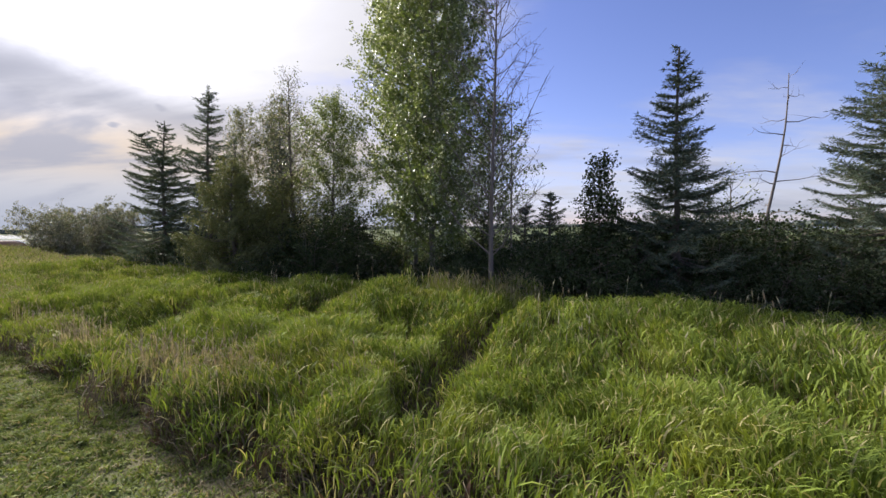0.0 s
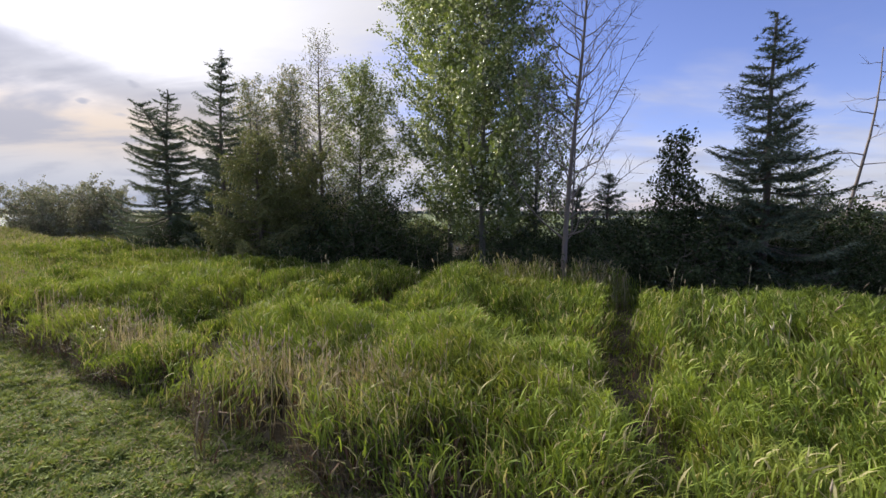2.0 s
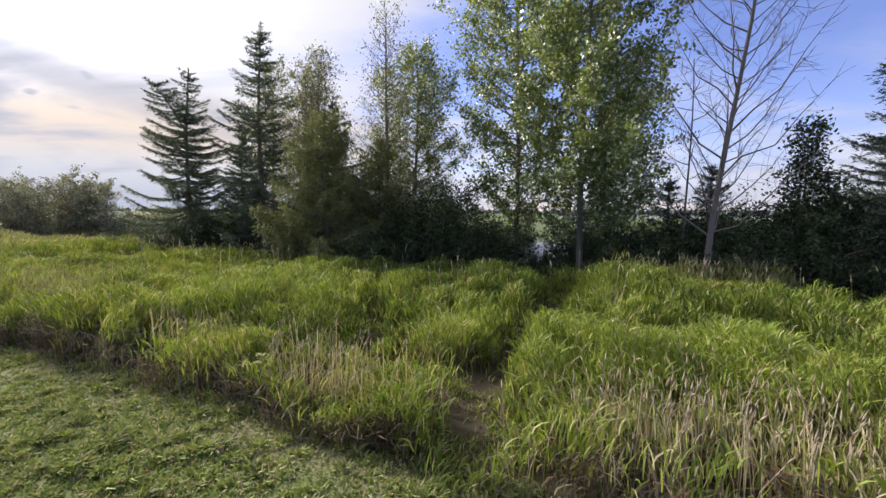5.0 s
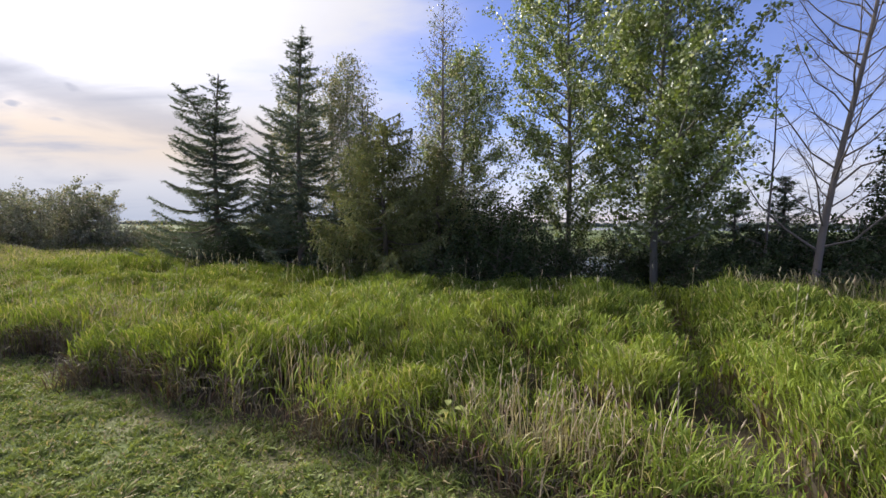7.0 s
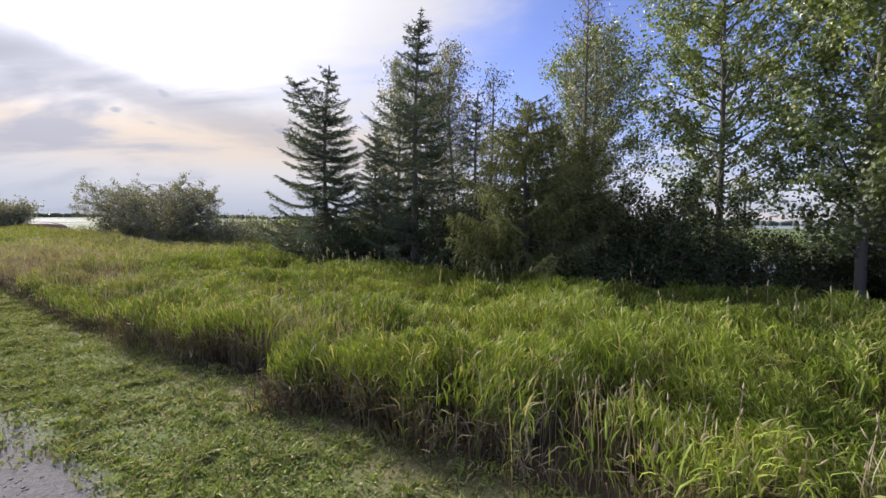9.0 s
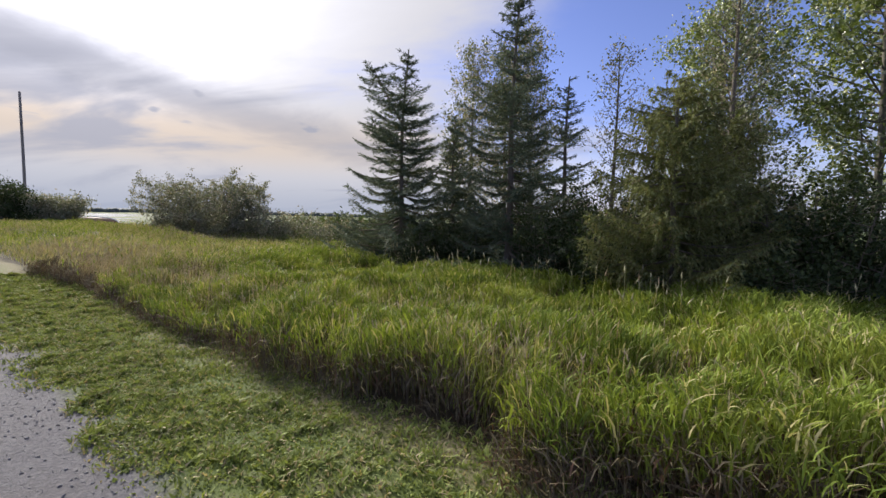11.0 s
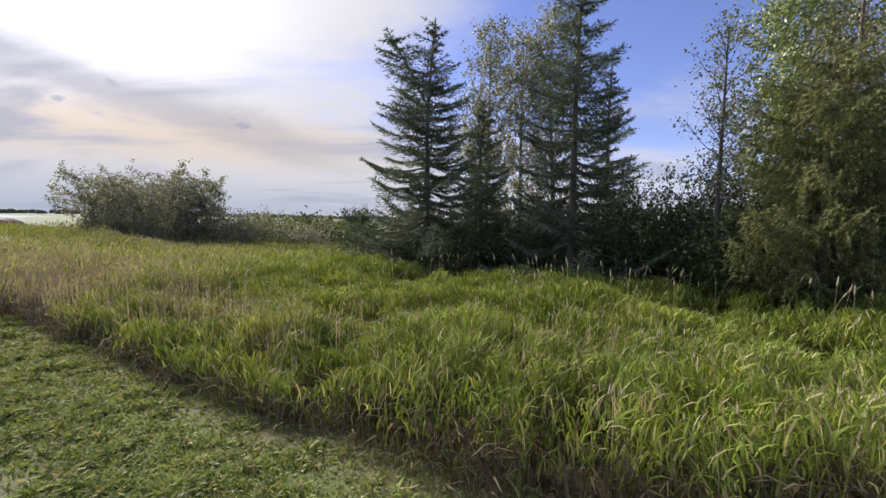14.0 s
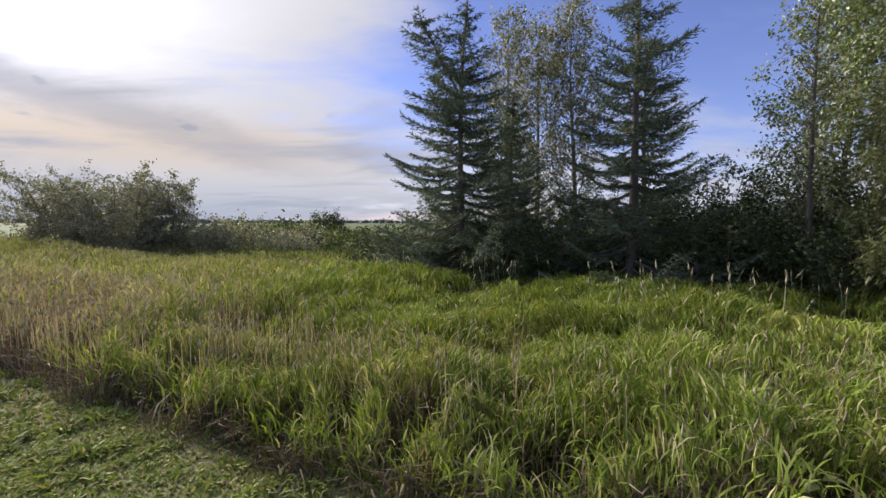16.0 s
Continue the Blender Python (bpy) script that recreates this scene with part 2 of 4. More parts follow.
def ground_material():
    m, n = material("ground_turf_soil_and_gravel")
    place = n.add("ShaderNodeNewGeometry").outputs["Position"]
    v = n.vmath("DOT_PRODUCT", place, (0.446, 0.895, 0.0), 1)
    wob = n.math("SUBTRACT", n.noise(place, 1.3, 5, 0.6), 0.5)
    fine = n.noise(place, 38, 6, 0.7)
    mid = n.noise(place, 5.0, 5, 0.6)
    big = n.noise(place, 0.6, 4)
    soil = n.mix(fine, (0.030, 0.025, 0.016), (0.085, 0.068, 0.042))
    turf = n.mix(n.math("ADD", n.math("MULTIPLY", fine, 0.55), n.math("MULTIPLY", mid, 0.45)), (0.035, 0.055, 0.016), (0.15, 0.19, 0.055))
    worn = n.step(n.math("ADD", mid, n.math("MULTIPLY", big, 0.8)), 0.88, 1.15)
    turf = n.mix(n.math("MULTIPLY", worn, 0.75), turf, n.mix(fine, (0.085, 0.074, 0.045), (0.25, 0.215, 0.14)))
    vor = n.add("ShaderNodeTexVoronoi")
    vor.inputs["Scale"].default_value = 55
    n.put(vor.inputs["Vector"], place)
    stone = n.mix(n.math("ADD", n.math("MULTIPLY", fine, 0.5), n.math("MULTIPLY", vor.outputs["Color"], 0.5)), (0.060, 0.059, 0.066), (0.195, 0.19, 0.205))
    stone = n.mix(n.step(big, 0.45, 0.7, 0.0, 0.5), stone, (0.13, 0.12, 0.122))
    is_soil = n.step(n.math("ADD", v, n.math("MULTIPLY", wob, 0.35)), 3.62, 3.82)
    is_gravel = n.math("MULTIPLY", n.step(n.math("ADD", v, wob), -1.3, -0.8), n.step(n.math("ADD", n.math("ADD", v, n.math("MULTIPLY", wob, 0.5)), n.math("MULTIPLY", n.math("SUBTRACT", mid, 0.5), 0.5)), 2.28, 2.52, 1.0, 0.0))
    thatch = n.step(n.math("ADD", v, n.math("MULTIPLY", wob, 0.9)), 3.15, 3.6, 0.0, 0.75)
    turf = n.mix(thatch, turf, n.mix(fine, (0.09, 0.075, 0.045), (0.25, 0.21, 0.13)))
    colour = n.mix(is_gravel, n.mix(is_soil, turf, soil), stone)
    far = n.step(n.vmath("LENGTH", place, None, 1), 45, 70)
    marsh = n.mix(n.noise(place, 0.05, 6, 0.7), (0.05, 0.075, 0.026), (0.12, 0.145, 0.058))
    colour = n.mix(far, colour, marsh)
    p = n.add("ShaderNodeBsdfPrincipled")
    n.put(p.inputs["Base Color"], colour)
    p.inputs["Roughness"].default_value = 0.9
    p.inputs["Specular IOR Level"].default_value = 0.2
    b = n.add("ShaderNodeBump")
    b.inputs["Strength"].default_value, b.inputs["Distance"].default_value = 0.8, 0.02
    n.put(b.inputs["Height"], n.math("ADD", fine, mid))
    n.put(p.inputs["Normal"], b.outputs[0])
    n.put(n.add("ShaderNodeOutputMaterial").inputs[0], p.outputs[0])
    return m


def plain_material(name, a, b, scale, rough=0.8, metal=0.0):
    m, n = material(name)
    place = n.add("ShaderNodeTexCoord").outputs["Object"]
    p = n.add("ShaderNodeBsdfPrincipled")
    n.put(p.inputs["Base Color"], n.mix(n.noise(place, scale, 6, 0.6), a, b))
    p.inputs["Roughness"].default_value, p.inputs["Metallic"].default_value = rough, metal
    n.put(n.add("ShaderNodeOutputMaterial").inputs[0], p.outputs[0])
    return m


def water_material():
    m, n = material("lake_water")
    place = n.add("ShaderNodeNewGeometry").outputs["Position"]
    p = n.add("ShaderNodeBsdfPrincipled")
    p.inputs["Base Color"].default_value = (0.05, 0.06, 0.06, 1)
    p.inputs["Roughness"].default_value = 0.12
    b = n.add("ShaderNodeBump")
    b.inputs["Strength"].default_value, b.inputs["Distance"].default_value = 0.35, 0.05
    n.put(b.inputs["Height"], n.noise(place, 2.2, 4))
    n.put(p.inputs["Normal"], b.outputs[0])
    n.put(n.add("ShaderNodeOutputMaterial").inputs[0], p.outputs[0])
    return m


MAT_GROUND, MAT_WATER = ground_material(), water_material()
MAT_STONE = plain_material("gravel_stone", (0.09, 0.088, 0.094), (0.27, 0.26, 0.27), 30)
MAT_FARWOOD = plain_material("far_woodland", (0.030, 0.045, 0.040), (0.07, 0.09, 0.075), 0.06)
MAT_SAND = plain_material("pale_sand", (0.38, 0.33, 0.27), (0.58, 0.53, 0.46), 0.6)


# ---- mesh helpers ----
rng = np.random.default_rng(7)
U, V = np.array((-0.895, 0.446)), np.array((0.446, 0.895))   # along the lawn's edge, and away from it


def place_uv(u, v):
    return u * U[0] + v * V[0], u * U[1] + v * V[1]


def mesh_from(name, verts, tris, mat, smooth=False):
    verts, tris = np.asarray(verts, dtype=np.float32), np.asarray(tris, dtype=np.int32)
    me = bpy.data.meshes.new(name)
    me.vertices.add(len(verts))
    me.vertices.foreach_set("co", verts.ravel())
    me.loops.add(tris.size)
    me.loops.foreach_set("vertex_index", tris.ravel())
    me.polygons.add(len(tris))
    me.polygons.foreach_set("loop_start", np.arange(0, tris.size, 3, dtype=np.int32))
    me.polygons.foreach_set("loop_total", np.full(len(tris), 3, dtype=np.int32))
    if smooth:
        me.polygons.foreach_set("use_smooth", np.ones(len(tris), dtype=bool))
    me.materials.append(mat)
    me.update(calc_edges=True)
    return me


def part_np(name, verts, tris, mat, parent=None, label="", smooth=False):
    ob = new(name, mesh_from(name, verts, tris, mat, smooth))
    ob.parent = parent
    return tagged(ob, label)


def noise2(x, y, scale, seed=0):
    """Smooth value noise over the plan, 0 to 1."""
    g = np.random.default_rng(seed).random((64, 64))
    x, y = np.asarray(x) / scale + 100.3, np.asarray(y) / scale + 100.7
    i, j = np.floor(x).astype(int), np.floor(y).astype(int)
    a, b = x - i, y - j
    a, b = a * a * (3 - 2 * a), b * b * (3 - 2 * b)
    i0, j0, i1, j1 = i % 64, j % 64, (i + 1) % 64, (j + 1) % 64
    return (g[i0, j0] * (1 - a) * (1 - b) + g[i1, j0] * a * (1 - b) + g[i0, j1] * (1 - a) * b + g[i1, j1] * a * b)


def smoothstep(x, lo, hi):
    t = np.clip((np.asarray(x, dtype=float) - lo) / (hi - lo), 0, 1)
    return t * t * (3 - 2 * t)


def ground_z(x, y):
    x, y = np.asarray(x, dtype=float), np.asarray(y, dtype=float)
    u, v = x * U[0] + y * U[1], x * V[0] + y * V[1]
    z = 0.05 * (noise2(x, y, 3.1, 3) - 0.5) * smoothstep(v, 3.4, 4.4) + 0.02 * (noise2(x, y, 0.9, 4) - 0.5)
    z = z - 0.25 * smoothstep(v, 8.6, 12)
    far = np.hypot(x, y)
    left = smoothstep(u, 13, 26)
    bank = 2.3 * smoothstep(v, 13.5, 28) * (1 - left) + 1.1 * smoothstep(v, 15, 26) * left
    z = z - bank
    line = 4.0 + 0.30 * (u - 12)
    z = z + 0.40 * smoothstep(u, 20, 46) * (1 - smoothstep(v, 12, 20)) * smoothstep(v, 3.0, 6.0)
    open_lake = smoothstep(u, 57, 66) * (1 - smoothstep(v - line, -3, 5)) * smoothstep(v, -25, -8)
    z = z - 2.6 * open_lake
    marsh = smoothstep(v, 50, 60) * (1 - left)
    z = z + 1.1 * marsh + 0.35 * (noise2(x, y, 9.0, 5) - 0.5) * smoothstep(far, 30, 60)
    z = z - 3.0 * smoothstep(far, 420, 520) * (1 - smoothstep(u, 60, 140) * smoothstep(v, 60, 160)) + 4.5 * smoothstep(far, 1150, 1350)
    return z


WATER_Z = -2.0


def blades(x, y, z, h, w, lean, seed, levels=3, way=None):
    """Curved tapering blades of grass as triangles."""
    r = np.random.default_rng(seed)
    n = len(x)
    a, face = r.random(n) * 2 * math.pi if way is None else way, r.random(n) * math.pi
    ts = np.linspace(0, 1, levels + 1)
    side = np.stack([np.cos(face), np.sin(face), np.zeros(n)], 1)
    rows = []
    for t in ts[:-1]:
        bend = lean * h * t ** 1.8
        c = np.stack([x + np.cos(a) * bend, y + np.sin(a) * bend, z + h * (t - 0.42 * lean * t ** 2.2)], 1)
        half = (w * (0.55 + 1.6 * t - 1.9 * t * t) * 0.5)[:, None]
        rows += [c - side * half, c + side * half]
    bend = lean * h
    rows.append(np.stack([x + np.cos(a) * bend, y + np.sin(a) * bend, z + h * (1 - 0.42 * lean)], 1))
    k = len(rows)
    verts = np.stack(rows, 1).reshape(-1, 3)
    local = []
    for i in range(levels - 1):
        b = 2 * i
        local += [(b, b + 1, b + 3), (b, b + 3, b + 2)]
    local.append((k - 3, k - 2, k - 1))
    tris = (np.arange(n) * k)[:, None, None] + np.array(local)[None]
    return verts, tris.reshape(-1, 3)


def join(pieces):
    vs, ts, base = [], [], 0
    for v, t in pieces:
        if len(v):
            vs.append(np.asarray(v))
            ts.append(np.asarray(t) + base)
            base += len(v)
    return np.concatenate(vs), np.concatenate(ts)


def tube(points, radii, sides=6):
    """A tapered limb along a line of points."""
    points = np.asarray(points, dtype=float)
    n = len(points)
    d = np.gradient(points, axis=0)
    d /= np.linalg.norm(d, axis=1)[:, None] + 1e-9
    ref = np.where(np.abs(d[:, 2:3]) > 0.9, np.array([[1.0, 0, 0]]), np.array([[0, 0, 1.0]]))
    s = np.cross(d, ref)
    s /= np.linalg.norm(s, axis=1)[:, None] + 1e-9
    q = np.cross(d, s)
    ang = np.arange(sides) * 2 * math.pi / sides
    ring = points[:, None] + np.asarray(radii)[:, None, None] * (np.cos(ang)[None, :, None] * s[:, None] + np.sin(ang)[None, :, None] * q[:, None])
    verts = ring.reshape(-1, 3)
    i, j = np.meshgrid(np.arange(n - 1), np.arange(sides), indexing="ij")
    a, b = i * sides + j, i * sides + (j + 1) % sides
    c, e = b + sides, a + sides
    return verts, np.concatenate([np.stack([a, b, c], -1).reshape(-1, 3), np.stack([a, c, e], -1).reshape(-1, 3)])


def leaves(centres, size, r, flat=0.0, long=1.5):
    """Folded kite-shaped leaves at random turns."""
    n = len(centres)
    d = r.normal(size=(n, 3))
    d[:, 2] -= flat
    d /= np.linalg.norm(d, axis=1)[:, None]
    s = np.cross(d, r.normal(size=(n, 3)))
    s /= np.linalg.norm(s, axis=1)[:, None]
    up = np.cross(d, s)
    l = (size * (0.7 + 0.6 * r.random(n)))[:, None]
    w = l / long * 0.5
    a = centres - d * l * 0.5
    b = centres + s * w + up * l * 0.12
    c = centres + d * l * 0.5
    e = centres - s * w + up * l * 0.12
    verts = np.stack([a, b, c, e], 1).reshape(-1, 3)
    tris = (np.arange(n) * 4)[:, None, None] + np.array([(0, 1, 2), (0, 2, 3)])[None]
    return verts, tris.reshape(-1, 3)


def needles(a, b, count, length, width, r, sweep=0.75):
    """Sprays of needles from the twigs a-b: thin triangles that point outwards and forwards."""
    n = len(a)
    t = r.random((n, count))
    d = b - a
    dl = np.linalg.norm(d, axis=1)[:, None]
    d = d / (dl + 1e-9)
    base = a[:, None] + (b - a)[:, None] * t[..., None]
    o = r.normal(size=(n, count, 3))
    o -= (o * d[:, None]).sum(-1, keepdims=True) * d[:, None]
    o /= np.linalg.norm(o, axis=-1, keepdims=True) + 1e-9
    way = d[:, None] * sweep + o * (1 - sweep * 0.4)
    way /= np.linalg.norm(way, axis=-1, keepdims=True)
    side = np.cross(way, o)
    side /= np.linalg.norm(side, axis=-1, keepdims=True) + 1e-9
    l = length * (0.7 + 0.6 * r.random((n, count, 1)))
    w = width * 0.5
    verts = np.stack([base - side * w, base + side * w, base + way * l], 2).reshape(-1, 3)
    return verts, np.arange(len(verts)).reshape(-1, 3)


# ---- trees ----
def conifer(name, x, y, h, r0, seed, label, mat, whorl=0.19, per=8, droop=0.14, lift=0.17, hang=0.0, gap=0.085, twig=0.36, skip=0.06, needle=0.085,
            lean=(0, 0), crown_from=0.05, power=0.85, fork=0.0):
    r = np.random.default_rng(seed)
    thing = tagged(new(name), label, "tree")
    z0 = float(ground_z(x, y)) - 0.05
    thing.location = (x, y, z0)
    zs = np.linspace(0, 1, 10)
    axis = lambda q: np.stack([lean[0] * q ** 2 + 0.03 * np.sin(q * 7), lean[1] * q ** 2 + 0.03 * np.cos(q * 6), q * h], -1)
    wood = [tube(axis(zs), 0.018 + 0.013 * h * (1 - zs) ** 1.1, 8)]
    ta, tb = [], []
    if fork:
        f0 = axis(np.array([0.68]))[0]
        fp = np.array([f0 + np.array([-fork * q, -0.1 * q, h * 0.235 * q]) for q in np.linspace(0, 1, 5)])
        wood.append(tube(fp, np.linspace(0.035, 0.012, 5), 6))
    z = h * crown_from
    while z < h * 0.985:
        q = z / h
        reach = r0 * (1 - q) ** power + 0.10
        count = max(3, int(round(per * (0.65 + 0.5 * (1 - q)))))
        turn = r.random() * 6.28
        for k in range(count):
            if r.random() < skip:
                continue
            a = turn + k * 6.283 / count + r.normal() * 0.3
            length = reach * (0.42 + 0.75 * r.random())
            o = axis(np.array([q]))[0] + np.array([0, 0, r.normal() * 0.09])
            if fork and q > 0.72 and k % 2:
                o = f0 + np.array([-fork, -0.1, h * 0.235]) * min(1.0, (q - 0.68) / 0.24)
            out = np.array([math.cos(a), math.sin(a), 0])
            m = 7
            s = np.linspace(0, 1, m)
            rise = (0.42 * q - 0.10 + r.normal() * 0.09)
            line = o + out * (length * s)[:, None] + np.array([0, 0, 1.0]) * (length * (rise * s - droop * 2.2 * (1 - q) * s * (1 - s) * 1.6 + lift * (1 - 0.4 * q) * s ** 3 * 0.6))[:, None]
            wood.append(tube(line[::2], np.linspace(0.006 + 0.011 * length, 0.003, 4), 4))
            step = max(2, int(length / gap))
            f = np.linspace(0.16, 1.0, step)
            p = np.stack([np.interp(f, s, line[:, i]) for i in range(3)], 1)
            along = np.gradient(p, axis=0) if step > 1 else np.array([out])
            along /= np.linalg.norm(along, axis=1)[:, None] + 1e-9
            ta.append(p - along * 0.10)
            tb.append(p + along * 0.10)
            perp = np.array([-out[1], out[0], 0])
            for sg in (-1, 1):
                tl = (twig * (0.35 + 0.65 * np.sin(np.clip(f * 1.05, 0, 1) * math.pi * 0.86 + 0.3)) * (0.6 + 0.6 * r.random(step)) * min(1, length / 0.7))[:, None]
                dirn = along * 0.75 + perp * sg * 0.8 + np.array([0, 0, -1.0]) * (0.12 + hang + 0.10 * r.random(step))[:, None]
                dirn /= np.linalg.norm(dirn, axis=1)[:, None]
                ta.append(p)
                tb.append(p + dirn * tl)
                if hang:
                    mid = p + dirn * tl * 0.6
                    ta.append(mid)
                    tb.append(mid + np.array([0, 0, -1.0]) * tl * 1.1 + along * tl * 0.3)
        z += whorl * (0.55 + 0.75 * (1 - q)) * (0.85 + 0.3 * r.random())
    top = axis(np.array([1.0]))[0]
    ta.append(top[None] - (0, 0, 0.35))
    tb.append(top[None])
    A, B = np.concatenate(ta), np.concatenate(tb)
    length = np.linalg.norm(B - A, axis=1)
    pieces = []
    big = length > 0.2
    many = 22 if hang else 13
    pieces.append(needles(A[big], B[big], many + 3, needle, 0.019, r))
    pieces.append(needles(A[~big], B[~big], many // 2 + 2, needle, 0.019, r))
    part_np("trunk", *join(wood), MAT_BARK, thing, "grey-brown trunk and boughs", True)
    part_np("crown", *join(pieces), mat, thing)
    return thing


def broadleaf(name, x, y, h, spread, seed, label, mat, bark, limbs=60, leaf=0.06, per_twig=22, twigs=7, first=0.18, rise=0.9, lean=(0, 0), thick=0.012,
              shape=None, stems=1, cloud=0.16, depth=2, rest=None, base_spread=0.12, arms=()):
    """A tree with one or more leaning stems, rising limbs, twigs and separate leaves."""
    r = np.random.default_rng(seed)
    thing = tagged(new(name), label, "shrub" if rest == "shrub" else "tree")
    z0 = float(ground_z(x, y)) - 0.05
    thing.location = (x, y, z0)
    shape = shape or (lambda q: math.sin(math.pi * min(1, 0.18 + 0.8 * q)) ** 0.8)
    stem_wood, groups, spots = [], [], []
    for st in range(stems):
        fan = 0.0 if stems == 1 else spread * (0.75 if base_spread < 0.3 else 0.4)
        a0 = st * 6.283 / stems + r.random()
        tip = np.array([lean[0] + math.cos(a0) * fan * (0.4 + 0.6 * r.random()), lean[1] + math.sin(a0) * fan * (0.4 + 0.6 * r.random()), h * (1.0 if stems == 1 else 0.68 + 0.32 * r.random())])
        wob = r.normal(size=2) * 0.05
        root = np.array([math.cos(a0), math.sin(a0), 0]) * (0 if stems == 1 else base_spread * spread * r.random() ** 0.5)

        def axis(q):
            return root + tip * np.array([q ** 1.25, q ** 1.25, q]) + np.array([wob[0] * math.sin(q * 6), wob[1] * math.sin(q * 5 + 1), 0])
        pts = np.array([axis(q) for q in np.linspace(0, 1, 10)])
        stem_wood.append(tube(pts, np.linspace(thick * h / stems ** 0.5, 0.006, 10) + 0.002, 8 if stems == 1 else 5))
        for k in range(max(3, limbs // stems)):
            q = first + (1 - first) * ((k + r.random()) / max(3, limbs // stems)) ** 0.9
            q = min(q, 0.985)
            a = k * 2.4 + r.random() * 0.8
            length = spread * (1.0 if stems == 1 else 0.45) * shape((q - first) / (1 - first)) * (0.55 + 0.6 * r.random()) + 0.12
            o = axis(q)
            out = np.array([math.cos(a), math.sin(a), 0])
            up = rise * (0.7 + 0.5 * r.random())
            s = np.linspace(0, 1, 5)
            line = o + out * (length * s)[:, None] + np.array([0, 0, 1.0]) * (length * up * (0.6 * s + 0.4 * s ** 2))[:, None] + np.concatenate([np.zeros((1, 3)), r.normal(size=(4, 3)) * 0.03 * length])
            group = [tube(line, np.linspace(0.004 + 0.010 * length, 0.002, 5), 4)]
            groups.append(group)
            for j in range(max(2, int(twigs * min(1.4, length / 0.8)))):
                f = 0.25 + 0.75 * r.random()
                p = np.array([np.interp(f, s, line[:, i]) for i in range(3)])
                d = out * 0.6 + r.normal(size=3) * 0.75 + np.array([0, 0, 0.45])
                d /= np.linalg.norm(d)
                tl = (0.18 + 0.28 * r.random()) * min(1.0, 0.4 + length)
                e = p + d * tl
                if depth > 1:
                    group.append(tube([p, (p + e) / 2 + r.normal(size=3) * 0.015, e], (0.004, 0.003, 0.0015), 3))
                if per_twig:
                    g = r.random((per_twig, 1))
                    spots.append(p + (e - p) * g * 1.1 + r.normal(size=(per_twig, 3)) * cloud * 0.5)
    for q, ax, ay, az in arms:
        o = np.array([lean[0] * q, lean[1] * q, q * h])
        tip = np.array([ax, ay, az])
        s = np.linspace(0, 1, 9)
        line = o + (tip - o) * s[:, None] + np.array([0, 0, -0.35]) * np.sin(s * math.pi)[:, None] + r.normal(size=(9, 3)) * 0.03
        group = [tube(line, np.linspace(0.04, 0.004, 9), 5)]
        groups.append(group)
        for j in range(26):
            f = 0.22 + 0.78 * r.random()
            p = np.array([np.interp(f, s, line[:, i]) for i in range(3)])
            d = (tip - o) / np.linalg.norm(tip - o) * 0.7 + r.normal(size=3) * 0.6
            e = p + d / np.linalg.norm(d) * (0.2 + 0.4 * r.random()) * (1.15 - 0.6 * f)
            group.append(tube([p, (p + e) / 2, e], (0.005, 0.003, 0.0015), 3))
            spots.append(p + (e - p) * r.random((per_twig, 1)) * 1.1 + r.normal(size=(per_twig, 3)) * cloud * 0.4)
    if rest == "shrub":
        stem_wood += [g for group in groups for g in group]
    else:
        for group in groups:
            part_np("branch" if not per_twig else "limb", *join(group), bark, thing, "", True)
    part_np("trunk", *join(stem_wood), bark, thing, "", True)
    if spots:
        part_np("crown", *leaves(np.concatenate(spots), leaf, r, 0.25), mat, thing)
    return thing


# ---- the large structure ----
def ground():
    outx = np.array([70, 85, 100, 130, 170, 230, 320, 450, 650, 900, 1150, 1250, 1350, 1700, 2600])
    gx = np.concatenate([-outx[::-1], np.arange(-66, 40.1, 0.6), [46, 55], outx])
    gy = np.concatenate([-outx[::-1], [-55, -45, -35, -25, -18, -12], np.arange(-8, 66, 0.6), outx])
    X, Y = np.meshgrid(gx, gy, indexing="ij")
    Z = ground_z(X, Y)
    n, m = X.shape
    i, j = np.meshgrid(np.arange(n - 1), np.arange(m - 1), indexing="ij")
    a = (i * m + j).ravel()
    tris = np.concatenate([np.stack([a, a + m, a + m + 1], 1), np.stack([a, a + m + 1, a + 1], 1)])
    ob = part_np("ground", np.stack([X, Y, Z], -1).reshape(-1, 3), tris, MAT_GROUND, None, "", True)
    tagged(ob, "mown green lawn beside pale gravel and rough soil", "ground", "", "structure")
    ob = part_np("water", [(-2600, -2600, WATER_Z), (2600, -2600, WATER_Z), (2600, 2600, WATER_Z), (-2600, 2600, WATER_Z)], [(0, 1, 2), (0, 2, 3)], MAT_WATER)
    tagged(ob, "calm pale grey lake water behind the trees", "water", "", "structure")


